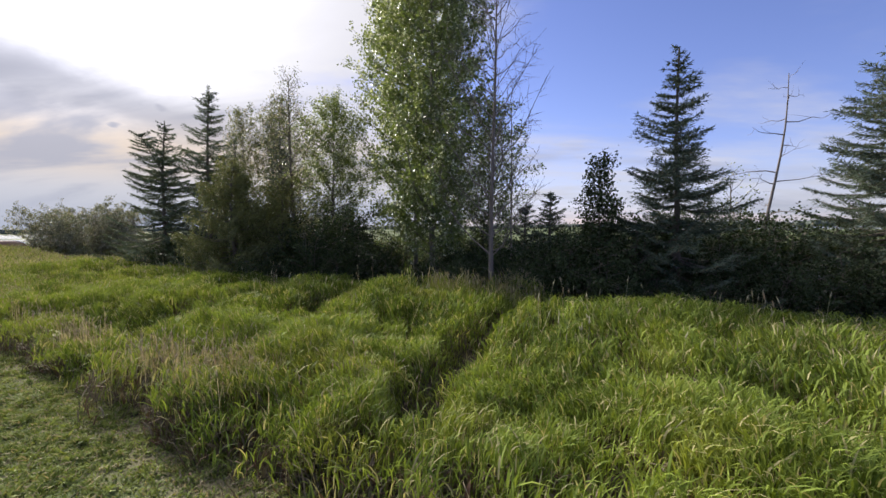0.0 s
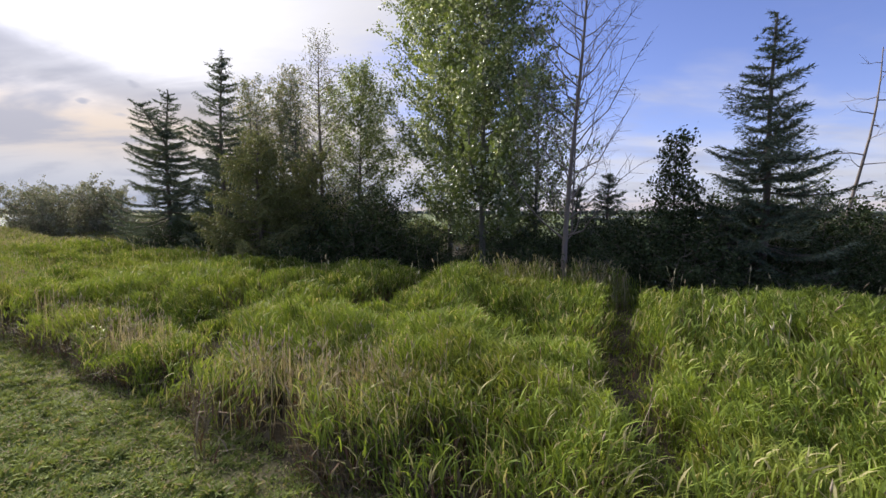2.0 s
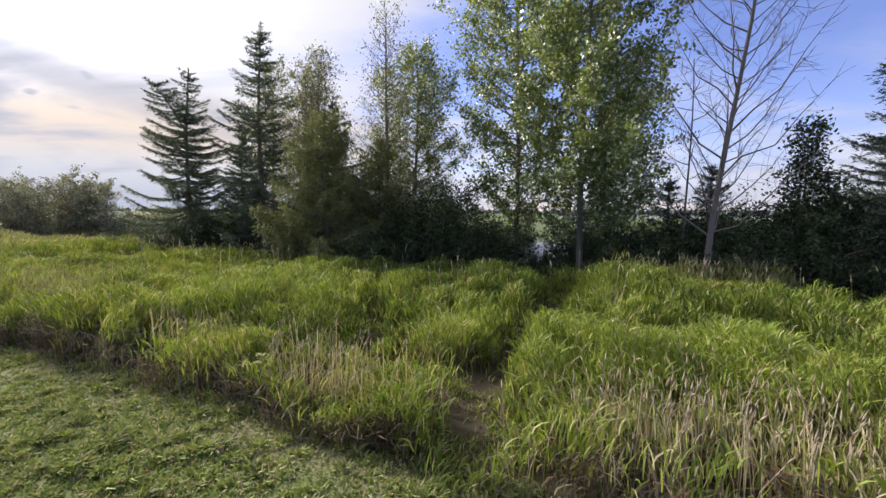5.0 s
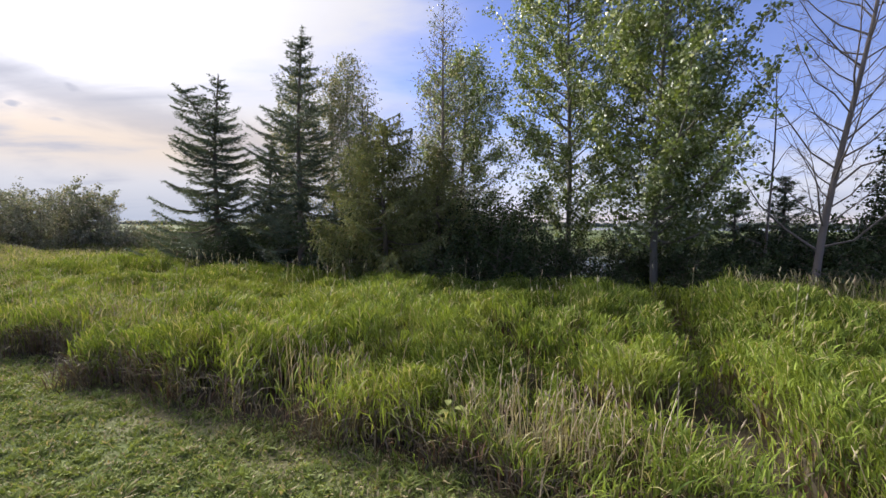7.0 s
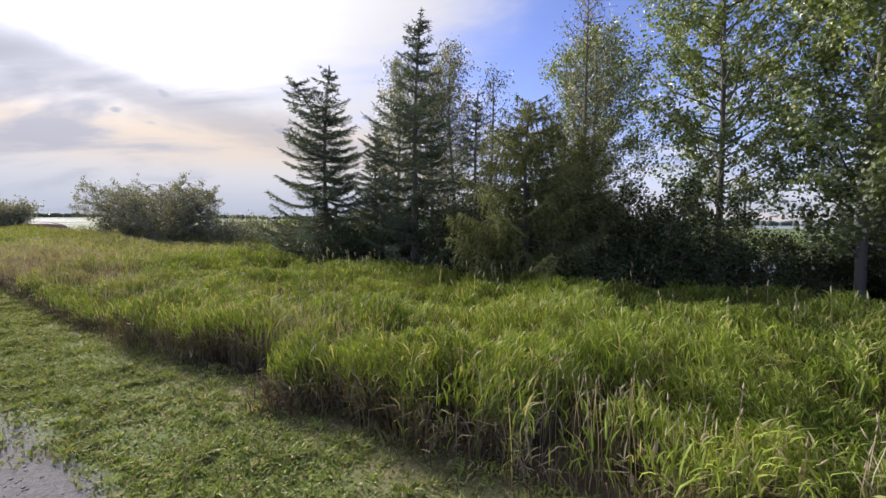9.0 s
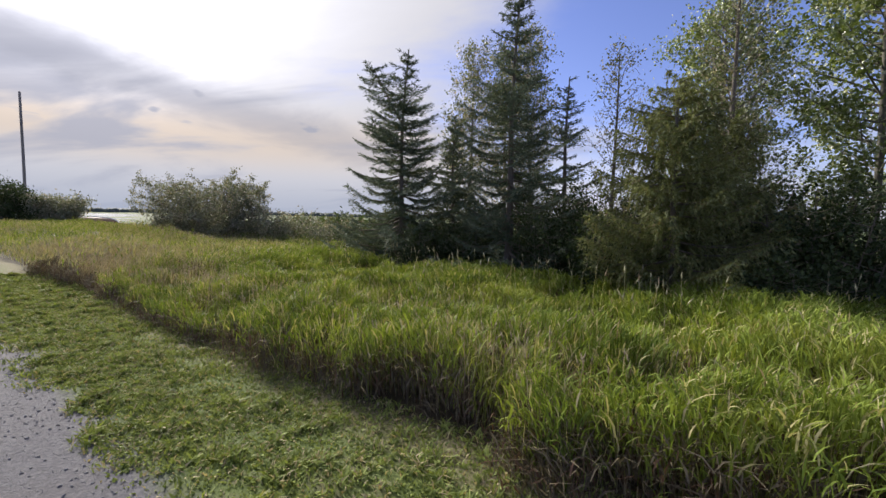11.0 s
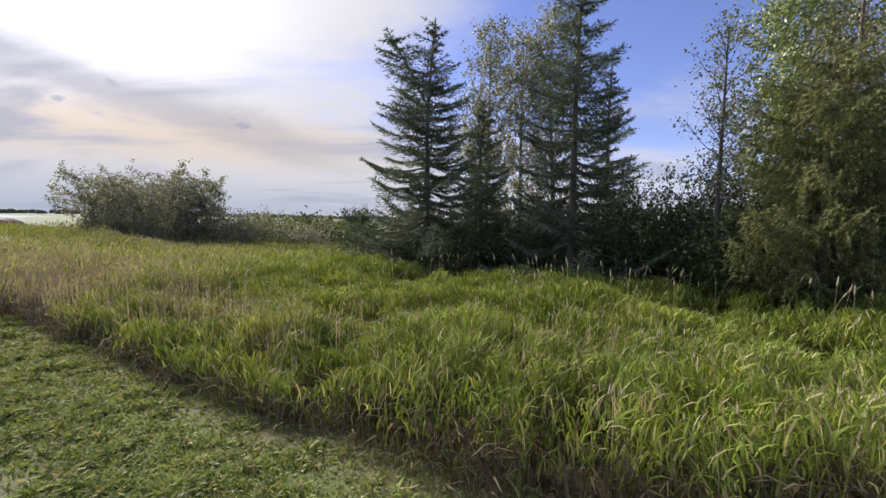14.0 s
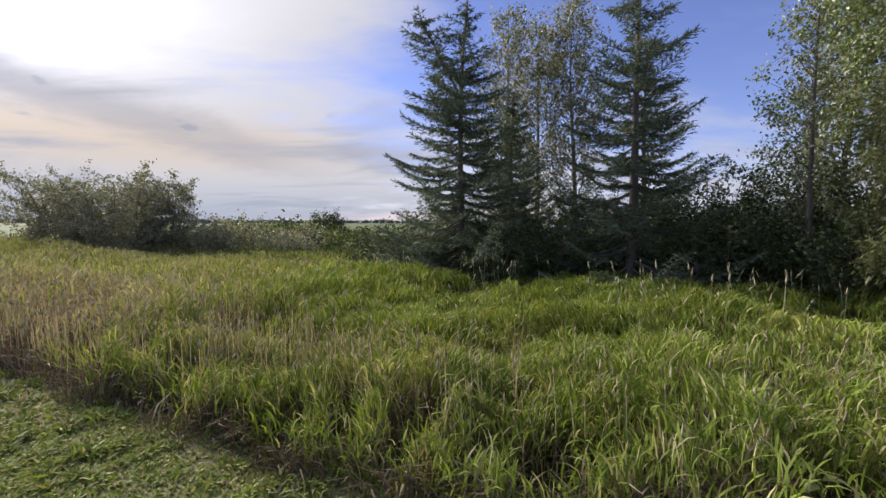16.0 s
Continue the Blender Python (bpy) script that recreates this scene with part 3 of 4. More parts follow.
def far_shore():
    """A low wooded shore across the lake, as a ragged belt of crowns."""
    r = np.random.default_rng(31)
    n = 2600
    a = r.random(n) * 2 * math.pi
    d = 1240 + r.random(n) * 90
    h = 7 + 7 * noise2(a * 100, a * 30, 6, 8) + 3 * r.random(n)
    x, y = np.cos(a) * d, np.sin(a) * d
    pieces = []
    for i in range(n):
        w = 5 + 7 * r.random()
        ring = [(x[i] + math.cos(k * 1.047) * w, y[i] + math.sin(k * 1.047) * w, -2.5) for k in range(6)]
        mid = [(x[i] + math.cos(k * 1.047 + 0.5) * w * 0.9, y[i] + math.sin(k * 1.047 + 0.5) * w * 0.9, h[i] * (0.5 + 0.2 * r.random())) for k in range(6)]
        vs = ring + mid + [(x[i], y[i], h[i])]
        ts = []
        for k in range(6):
            l = (k + 1) % 6
            ts += [(k, l, 6 + k), (l, 6 + l, 6 + k), (6 + k, 6 + l, 12)]
        pieces.append((np.array(vs), np.array(ts)))
    ob = part_np("far_woodland", *join(pieces), MAT_FARWOOD)
    tagged(ob, "low dark wooded shore far across the lake", "woodland", "", "stuff")


ground()
far_shore()

# ---- grass ----
TRAILS = (((2.1, 4.7), (2.35, 5.4), (2.7, 7.6), (2.9, 9.6)), ((5.95, 3.6), (6.05, 4.6), (6.2, 6.0), (6.3, 7.9), (6.4, 9.4)))


def trail_distance(u, v):
    best = np.full(len(u), 9.0)
    for line in TRAILS:
        for (u0, v0), (u1, v1) in zip(line, line[1:]):
            du, dv = u1 - u0, v1 - v0
            t = np.clip(((u - u0) * du + (v - v0) * dv) / (du * du + dv * dv), 0, 1)
            best = np.minimum(best, np.hypot(u - u0 - t * du, v - v0 - t * dv))
    return best


def grass_height(x, y, u, v):
    """The top of the leaf canopy: rounded hummocks that end in a steep face at the lawn."""
    big, mid, small = noise2(x, y, 2.2, 11), noise2(x, y, 0.85, 12), noise2(x, y, 0.26, 13)
    h = 0.07 + 0.35 * big + 0.44 * np.sqrt(np.clip(mid, 0, 1)) + 0.16 * (small - 0.5)
    h *= 0.90 + 0.10 * smoothstep(v + 0.35 * (mid - 0.5), 3.7, 4.4)
    h *= 0.14 + 0.86 * smoothstep(trail_distance(u, v) + 0.34 * (small - 0.5) + 0.2 * (mid - 0.5), 0.04, 0.36)
    return h * (1 + 0.14 * smoothstep(v, 6.2, 8.0)) * (1 - 0.2 * smoothstep(v, 8.8, 10.5)) * (1 - 0.7 * smoothstep(u, 46, 54))


def wind(x, y):
    """The way in which a clump of grass is bent."""
    return 6.283 * (1.6 * noise2(x, y, 1.3, 91) + 0.5 * noise2(x, y, 0.3, 92))


def field(name, label, mat, u0, u1, v0, v1, count, seed, width, lean, share, levels=3, tall=1.0, leafy=0.85, edge=3.72, long=(0.08, 0.13)):
    """Uncut grass: tufts of long arching leaves that hang over at the top of thin stalks."""
    r = np.random.default_rng(seed)
    u, v = u0 + (u1 - u0) * r.random(count), v0 + (v1 - v0) * r.random(count)
    x, y = place_uv(u, v)
    tuft = noise2(x, y, 0.17, 22) * 0.55 + noise2(x, y, 0.6, 23) * 0.45
    keep = r.random(count) < share(x, y, u, v) * np.clip(3.2 * (tuft - 0.30), 0.06, 1.0)
    keep &= r.random(count) < 0.30 + 0.70 * smoothstep(trail_distance(u, v), 0.10, 0.34)
    # ragged edge to the lawn
    keep &= v > edge + 0.50 * (noise2(x, y, 0.5, 21) - 0.5) + 0.18 * r.random(count) ** 2
    u, v, x, y, tuft = u[keep], v[keep], x[keep], y[keep], tuft[keep]
    n = len(x)
    top = grass_height(x, y, u, v) * tall * (0.90 + 0.35 * (tuft - 0.5))
    leaf = r.random(n) < leafy
    size = np.where(leaf, np.minimum(long[0] + long[1] * r.random(n), top * 0.95), top * (0.75 + 0.35 * r.random(n)))
    low = (v < 4.2) & (r.random(n) < 0.32)
    reach = top * np.where(low, 0.2 + 0.6 * r.random(n), 1.06 - 0.64 * r.random(n) ** 1.6)
    bend = np.where(leaf, lean * (0.2 + 1.15 * r.random(n)), lean * (0.05 + 0.3 * r.random(n)))
    start = np.where(leaf, np.maximum(0.0, reach - size * (1 - 0.42 * bend)), 0.0)
    wide = width * np.where(leaf, 1.0, 0.45) * (0.6 + 0.8 * r.random(n))
    verts, tris = blades(x, y, ground_z(x, y) - 0.01 + start, size, wide, bend, seed + 1, levels, wind(x, y) + r.normal(size=n) * 1.5)
    return tagged(part_np(name, verts, tris, mat), label, "grass", "", "stuff")


def dryness(x, y, u, v):
    """Where the grass has turned straw-coloured: patches near the mown edge and the far field."""
    d = 0.30 * smoothstep(noise2(x, y, 1.7, 41), 0.6, 0.9) * (1 - smoothstep(v, 4.6, 6.0)) + 0.10 * (1 - smoothstep(v, 3.8, 4.6)) + 0.13 * smoothstep(u, 9.5, 13) * (1 - smoothstep(v, 5.5, 7.5))
    for cu, cv, su, sv, deep in ((4.3, 4.35, 0.75, 0.5, 0.8), (4.9, 4.1, 0.5, 0.35, 0.6), (7.3, 4.25, 0.7, 0.4, 0.7), (9.0, 4.2, 0.9, 0.4, 0.4), (-1.2, 7.8, 0.6, 0.8, 0.5),
                                 (12.1, 4.5, 0.8, 0.5, 0.5), (14.2, 5.0, 0.7, 0.5, 0.3), (20.2, 4.4, 1.8, 0.7, 0.7), (23.0, 5.0, 3.0, 1.2, 0.7), (17.0, 4.6, 1.6, 0.5, 0.35)):
        d = d + deep * np.exp(-((u - cu) ** 2 / (su * su) + (v - cv) ** 2 / (sv * sv))) * (0.45 + 1.1 * noise2(x, y, 0.4, 46))
    return np.clip(d + 0.55 * smoothstep(u, 17, 24) * smoothstep(noise2(x, y, 3.1, 44), 0.25, 0.7), 0.02, 0.92)


def greenness(x, y, u, v):
    return 1 - 0.85 * dryness(x, y, u, v)


field("tall_grass", "bright green uncut grass, leaning and clumped", MAT_GRASS, -4, 20, 3.6, 5.7, 265000, 51, 0.0108, 0.8, greenness, 3, leafy=0.94, edge=3.66, long=(0.07, 0.12))
field("tall_grass", "bright green uncut grass behind the mown edge", MAT_GRASS, -4, 20, 5.7, 9.8, 330000, 50, 0.0165, 0.8, greenness, 2)
field("dry_grass", "straw-coloured dry grass stems along the mown edge", MAT_DRY, -4, 20, 3.7, 9.8, 330000, 52, 0.0095, 0.7, dryness, 3, 1.04, 0.84)
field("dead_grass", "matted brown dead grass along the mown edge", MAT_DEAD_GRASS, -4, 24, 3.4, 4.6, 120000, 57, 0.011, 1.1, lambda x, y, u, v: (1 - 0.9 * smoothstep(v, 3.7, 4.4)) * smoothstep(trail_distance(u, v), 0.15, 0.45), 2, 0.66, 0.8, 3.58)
# hidden wide blades, added to block light so the gaps between leaves go dark
field("shade_filler_stems", "wide brown filler stems added to shade the inside of the uncut grass", MAT_DEAD_GRASS, -4, 21, 3.75, 9.8, 150000, 68, 0.030, 0.7, lambda x, y, u, v: 0.95 + 0 * x, 2, 0.62, 0.5, 3.80)
field("tall_grass", "bright green uncut grass farther along the strip", MAT_GRASS, 20, 60, 3.7, 16, 150000, 53, 0.026, 0.8, greenness, 2)
field("dry_grass", "tan dry grass spreading over the far field", MAT_DRY, 20, 62, 3.7, 16, 230000, 54, 0.020, 0.8, dryness, 2, 1.05, 0.93)
field("tall_grass", "green uncut grass at the foot of the trees", MAT_GRASS, -14, 24, 8.5, 13, 70000, 55, 0.018, 0.8, lambda x, y, u, v: 0.9 + 0 * x, 2)
field("tall_grass", "green uncut grass beside the lawn", MAT_GRASS, -14, -4, 3.7, 8.5, 60000, 56, 0.017, 0.9, lambda x, y, u, v: 0.9 + 0 * x, 2)


def seed_stems(name, label, count, seed, u0, u1, v0, v1, h0, h1, head, pick, mat):
    """Thin stalks, each with a spindle-shaped head."""
    r = np.random.default_rng(seed)
    u, v = u0 + (u1 - u0) * r.random(count), v0 + (v1 - v0) * r.random(count)
    x, y = place_uv(u, v)
    keep = r.random(count) < pick(x, y, u, v)
    u, v, x, y = u[keep], v[keep], x[keep], y[keep]
    n = len(x)
    h = h0 + (h1 - h0) * r.random(n)
    lean = 0.05 + 0.3 * r.random(n) ** 2
    a = r.random(n) * 6.283
    z = ground_z(x, y)
    dirn = np.stack([np.cos(a), np.sin(a), np.zeros(n)], 1)

    def at(t):
        return np.stack([x, y, z], 1) + dirn * (lean * h * t ** 2)[:, None] + np.array([0, 0, 1.0]) * (h * (t - 0.3 * lean * t * t))[:, None]
    side = np.stack([-np.sin(a), np.cos(a), np.zeros(n)], 1)
    w = 0.0022
    p0, p1, p2 = at(0.0), at(0.55), at(0.9)
    verts = np.stack([p0 - side * w, p0 + side * w, p1 + side * w, p1 - side * w, p2 + side * w, p2 - side * w], 1)
    local = [(0, 1, 2), (0, 2, 3), (3, 2, 4), (3, 4, 5)]
    stalk = (verts.reshape(-1, 3), ((np.arange(n) * 6)[:, None, None] + np.array(local)[None]).reshape(-1, 3))
    q0 = at(0.86)
    tip = at(1.0)
    d = tip - q0
    d /= np.linalg.norm(d, axis=1)[:, None]
    L = (head[0] * (0.7 + 0.6 * r.random(n)))[:, None]
    tip, mid = q0 + d * L, q0 + d * L * 0.4
    s2 = np.cross(d, side)
    k = head[1]
    verts = np.stack([q0, mid + side * k, mid + s2 * k, mid - side * k, mid - s2 * k, tip], 1).reshape(-1, 3)
    local = [(0, 1, 2), (0, 2, 3), (0, 3, 4), (0, 4, 1), (5, 2, 1), (5, 3, 2), (5, 4, 3), (5, 1, 4)]
    heads = (verts, ((np.arange(n) * 6)[:, None, None] + np.array(local)[None]).reshape(-1, 3))
    tagged(part_np(name, *join([stalk, heads]), mat), label, "grass", "", "stuff")


seed_stems("seed_head_grass", "pale spiky seed heads standing above the grass", 1000, 61, -8, 20, 6.6, 9.4, 0.6, 1.0, (0.12, 0.010), lambda x, y, u, v: 0.08 + 0.9 * smoothstep(noise2(x, y, 1.1, 62), 0.5, 0.75), MAT_PALE_SEED)
seed_stems("seed_head_grass", "pinkish brown feathery seed heads near the mown edge", 22000, 63, -3, 26, 3.9, 6.2, 0.36, 0.70, (0.075, 0.0055), lambda x, y, u, v: 0.8 * dryness(x, y, u, v) ** 1.5, MAT_SEED)


def lawn():
    r = np.random.default_rng(71)
    n = 460000
    u, v = -3 + 27 * r.random(n) ** 1.0, 1.6 + 2.3 * r.random(n)
    x, y = place_uv(u, v)
    worn = smoothstep(noise2(x, y, 0.7, 72), 0.55, 0.8)
    keep = (r.random(n) < 0.34 + 1.4 * noise2(x, y, 0.075, 78) * noise2(x, y, 0.2, 79) + 0.3 * noise2(x, y, 0.9, 80)) & (r.random(n) > np.maximum(0.45 * worn, (0.3 + 0.38 * smoothstep(u, 7, 11)) * smoothstep(v + 0.9 * (noise2(x, y, 0.35, 77) - 0.5), 3.05, 3.6))) & (v < 3.85) & (v > 2.42 + 0.5 * (noise2(x, y, 0.45, 73) - 0.5) - 0.25 * r.random(n) ** 3)
    u, v, x, y = u[keep], v[keep], x[keep], y[keep]
    h = 0.012 + 0.12 * noise2(x, y, 0.075, 78) ** 2 * noise2(x, y, 0.2, 79) + 0.03 * noise2(x, y, 0.3, 76) ** 2 + 0.012 * r.random(len(x))
    far = smoothstep(u, 14, 24)
    verts, tris = blades(x, y, ground_z(x, y) - 0.003, h * (1 + 0.3 * far), 0.0145 * (0.5 + 0.9 * r.random(len(x))) * (1 + 0.8 * far), 0.4 + 0.8 * r.random(len(x)), 75, 2)
    tagged(part_np("mown_grass", verts, tris, MAT_LAWN), "short mown lawn grass with worn patches", "grass", "", "stuff")


lawn()


def gravel():
    r = np.random.default_rng(81)
    n = 9000
    u, v = 2 + 24 * r.random(n), 0.9 + 1.6 * r.random(n)
    x, y = place_uv(u, v)
    keep = v < 2.35 + 0.3 * (noise2(x, y, 0.4, 73) - 0.5)
    x, y = x[keep], y[keep]
    n = len(x)
    s = 0.004 + 0.009 * r.random(n) ** 2
    z = ground_z(x, y) + s * 0.2
    c = np.stack([x, y, z], 1)
    base = np.array([(1, 0, 0), (0, 1, 0), (-1, 0, 0), (0, -1, 0), (0, 0, 0.7), (0, 0, -0.7)])
    jig = base[None] * (0.7 + 0.6 * r.random((n, 6, 1)))
    ang = r.random(n) * 6.28
    ca, sa = np.cos(ang)[:, None], np.sin(ang)[:, None]
    jig = np.stack([jig[..., 0] * ca - jig[..., 1] * sa, jig[..., 0] * sa + jig[..., 1] * ca, jig[..., 2]], -1)
    verts = (c[:, None] + jig * s[:, None, None]).reshape(-1, 3)
    local = [(0, 1, 4), (1, 2, 4), (2, 3, 4), (3, 0, 4), (1, 0, 5), (2, 1, 5), (3, 2, 5), (0, 3, 5)]
    tris = ((np.arange(n) * 6)[:, None, None] + np.array(local)[None]).reshape(-1, 3)
    tagged(part_np("gravel", verts, tris, MAT_STONE), "small grey stones scattered on the gravel path", "gravel", "", "stuff")


gravel()

def weed(x, y, h, count, size, seed, label):
    """A leafy weed: one stalk and broad leaves on short stems, each a part."""
    r = np.random.default_rng(seed)
    thing = tagged(new("leafy_weed"), label, "weed", "weeds in the grass")
    thing.location = (x, y, float(ground_z(x, y)))
    z = np.linspace(0, 1, 6)
    part_np("stalk", *tube(np.stack([0.03 * np.sin(z * 3), 0.02 * z, z * h], 1), 0.006 - 0.004 * z, 5), MAT_WEED, thing, "", True)
    s = np.linspace(0, 1, 7)
    width = np.sin(np.clip(s * 1.05, 0, 1) * math.pi) ** 0.8 * 0.28
    for k in range(count):
        q = 0.25 + 0.75 * (k + 0.5) / count
        a, l = k * 2.4 + r.random() * 0.5, size * (1.15 - 0.5 * q) * (0.8 + 0.4 * r.random())
        out, side = np.array([math.cos(a), math.sin(a), 0]), np.array([-math.sin(a), math.cos(a), 0])
        mid = np.array([0.03 * math.sin(q * 3), 0.02 * q, q * h]) + out * (l * s)[:, None] + np.array([0, 0, 1.0]) * (l * (0.7 * s - 0.75 * s ** 2))[:, None]
        fold = np.array([0, 0, 0.25])
        left, right = mid + (side + fold) * (width * l)[:, None], mid + (fold - side) * (width * l)[:, None]
        verts = np.concatenate([left, mid, right])
        tris = []
        for i in range(6):
            for o in (0, 7):
                tris += [(o + i, o + i + 1, o + i + 8), (o + i, o + i + 8, o + i + 7)]
        part_np("leaf", verts, tris, MAT_WEED, thing, "", True)
    return thing


MAT_WEED = leaf_material("weed_leaves", (0.11, 0.17, 0.05), (0.26, 0.34, 0.12), (0.30, 0.33, 0.12), 0.1, 0.3, 0.5, 6.0)
for k, (wu, wv, wh, wn, ws) in enumerate(((14.7, 4.28, 0.42, 9, 0.17), (14.45, 4.2, 0.3, 7, 0.15), (9.7, 4.02, 0.3, 8, 0.16), (14.62, 4.5, 0.5, 8, 0.12), (12.2, 4.15, 0.34, 7, 0.13), (16.3, 4.4, 0.4, 8, 0.13), (7.9, 4.1, 0.32, 8, 0.14))):
    weed(*place_uv(wu, wv), wh, wn, ws, 300 + k, "broad-leaved light green weed among the grass stems")

field("tall_grass", "tall grey-green rank grass round the bare tree", MAT_DRY, 2.9, 5.4, 9.3, 11.0, 5200, 66, 0.014, 0.5, lambda x, y, u, v: 0.8 + 0 * x, 3, 1.5, 0.5)
field("tall_grass", "tall dark green rank grass round the bare tree", MAT_GRASS, 2.6, 5.6, 9.0, 11.0, 7000, 67, 0.014, 0.5, lambda x, y, u, v: 0.8 + 0 * x, 3, 1.35, 0.6)

# ---- the row of trees ----
conifer("spruce_tree", -11.95, 17.4, 6.15, 2.25, 101, "dark blue-green spruce with a forked top and upturned boughs", MAT_SPRUCE, power=0.92, skip=0.2, lean=(0.15, 0), fork=0.8, whorl=0.165, droop=0.2, lift=0.1)
conifer("spruce_tree", -8.95, 15.9, 6.75, 1.95, 102, "tall dark green spruce with ragged drooping boughs", MAT_SPRUCE, power=0.9, skip=0.34, lean=(0.1, 0), droop=0.2, lift=0.14)
conifer("spruce_tree", -7.45, 18.2, 5.7, 1.15, 103, "slim dark spruce with thin open boughs", MAT_SPRUCE, skip=0.3, whorl=0.26)
conifer("spruce_tree", 4.85, 11.4, 5.75, 1.9, 104, "blue-green spruce with wide lower boughs and thin top", MAT_SPRUCE, power=1.05, skip=0.22, whorl=0.18)
conifer("spruce_tree", 9.2, 11.6, 5.6, 2.3, 105, "broad spruce with pale upturned tips beside the grass", MAT_SPRUCE)
conifer("spruce_tree", -10.6, 18.3, 4.6, 1.3, 106, "spruce half hidden between its taller neighbours", MAT_SPRUCE)
conifer("spruce_tree", 2.55, 13.6, 2.9, 0.8, 107, "young thin spruce among low shrubs", MAT_SPRUCE)
conifer("spruce_tree", 1.95, 14.3, 2.7, 0.75, 111, "young thin spruce on the lake bank", MAT_SPRUCE)
conifer("spruce_tree", 0.75, 14.6, 2.4, 0.8, 112, "young thin spruce behind the bare tree", MAT_SPRUCE)
conifer("larch_tree", -6.35, 13.2, 3.75, 1.55, 108, "olive-green larch with hanging sprays of needles", MAT_LARCH, hang=0.3, whorl=0.21, per=8, twig=0.36, needle=0.06, droop=0.12, lift=0.16, power=0.62, skip=0.16)
conifer("larch_tree", -5.2, 13.9, 3.4, 1.15, 109, "dark olive larch with hanging sprays, behind another", MAT_LARCH, hang=0.4, whorl=0.2, per=7, twig=0.32, needle=0.06, power=0.6)

broadleaf("poplar_tree", -0.6, 13.1, 10.5, 1.65, 121, "tall poplar with glossy green leaves and pale trunk", MAT_POPLAR, MAT_PALE_BARK, limbs=135, leaf=0.082, per_twig=24, twigs=12, first=0.10, rise=0.8, thick=0.008, arms=((0.2, 0.25, -2.5, 3.7), (0.26, 0.75, -2.2, 4.6), (0.32, 1.0, -1.5, 5.6), (0.22, -0.6, -2.0, 4.6), (0.14, 0.9, -1.6, 2.6)))
broadleaf("poplar_tree", -1.6, 16.0, 10.8, 2.2, 122, "tall poplar with dense green crown behind its twin", MAT_POPLAR, MAT_PALE_BARK, limbs=130, leaf=0.086, per_twig=22, twigs=11, first=0.10, rise=0.8, thick=0.008)
broadleaf("birch_tree", -5.1, 14.3, 6.5, 1.1, 123, "sparse birch with thin brownish leaves and bare spire", MAT_BIRCH, MAT_BARK, limbs=110, leaf=0.05, per_twig=5, twigs=10, first=0.1, rise=1.0, shape=lambda q: 1.0 - 0.82 * q)
broadleaf("aspen_tree", -4.5, 16.2, 6.4, 1.35, 124, "leafy young aspen spreading among shrubs", MAT_POPLAR, MAT_BARK, limbs=95, leaf=0.068, per_twig=24, twigs=10, first=0.08, rise=0.8)
broadleaf("birch_tree", -7.0, 14.4, 4.7, 0.36, 125, "slim birch sapling with scattered leaves", MAT_BIRCH, MAT_BARK, limbs=60, leaf=0.052, per_twig=14, twigs=6, first=0.15, rise=1.3)
broadleaf("aspen_tree", -8.4, 20.3, 7.8, 0.95, 126, "narrow aspen column with small fluttering leaves", MAT_BIRCH, MAT_PALE_BARK, limbs=90, leaf=0.075, per_twig=18, twigs=8, first=0.12, rise=1.5)
broadleaf("aspen_tree", -10.3, 20.2, 7.3, 0.85, 127, "narrow aspen column behind the spruces", MAT_BIRCH, MAT_PALE_BARK, limbs=80, leaf=0.075, per_twig=18, twigs=8, first=0.15, rise=1.5)
broadleaf("aspen_tree", -9.2, 21.0, 7.5, 0.8, 128, "thin aspen with open leafy top", MAT_BIRCH, MAT_PALE_BARK, limbs=75, leaf=0.075, per_twig=16, twigs=8, first=0.15, rise=1.5)
broadleaf("aspen_tree", 0.9, 14.6, 5.7, 1.0, 129, "young aspen beside the bare tree", MAT_POPLAR, MAT_PALE_BARK, limbs=75, leaf=0.075, per_twig=18, twigs=8, first=0.15, rise=1.0)
broadleaf("cherry_sapling", 3.45, 12.1, 3.5, 0.65, 130, "dark conical sapling with dense small leaves", MAT_SHRUB, MAT_BARK, limbs=80, leaf=0.07, per_twig=22, twigs=8, first=0.03, rise=0.7, shape=lambda q: 1.1 - 1.05 * q)
broadleaf("bare_tree", 0.92, 11.0, 6.9, 1.55, 131, "leafless dead tree with pale grey rising branches", MAT_DEAD, MAT_DEAD, limbs=64, per_twig=0, twigs=15, first=0.16, rise=1.25, lean=(0.12, -0.75), thick=0.0085, rest="bare", shape=lambda q: 0.9 - 0.55 * q)
broadleaf("bare_tree", 1.45, 12.7, 5.0, 0.8, 132, "thin leafless dead sapling behind a larger one", MAT_DEAD, MAT_DEAD, limbs=16, per_twig=0, twigs=3, first=0.2, rise=0.6, thick=0.006)
broadleaf("dead_snag", 7.1, 12.3, 5.4, 0.9, 133, "leaning dead snag with short broken side twigs", MAT_DEAD, MAT_DEAD, limbs=16, per_twig=0, twigs=2, first=0.3, rise=0.1, lean=(0.45, 0), thick=0.009)
broadleaf("aspen_sapling", 7.0, 13.4, 3.3, 0.7, 134, "small sapling with few leaves beside a snag", MAT_POPLAR, MAT_BARK, limbs=16, leaf=0.055, per_twig=6, twigs=4, first=0.3, rise=1.0)


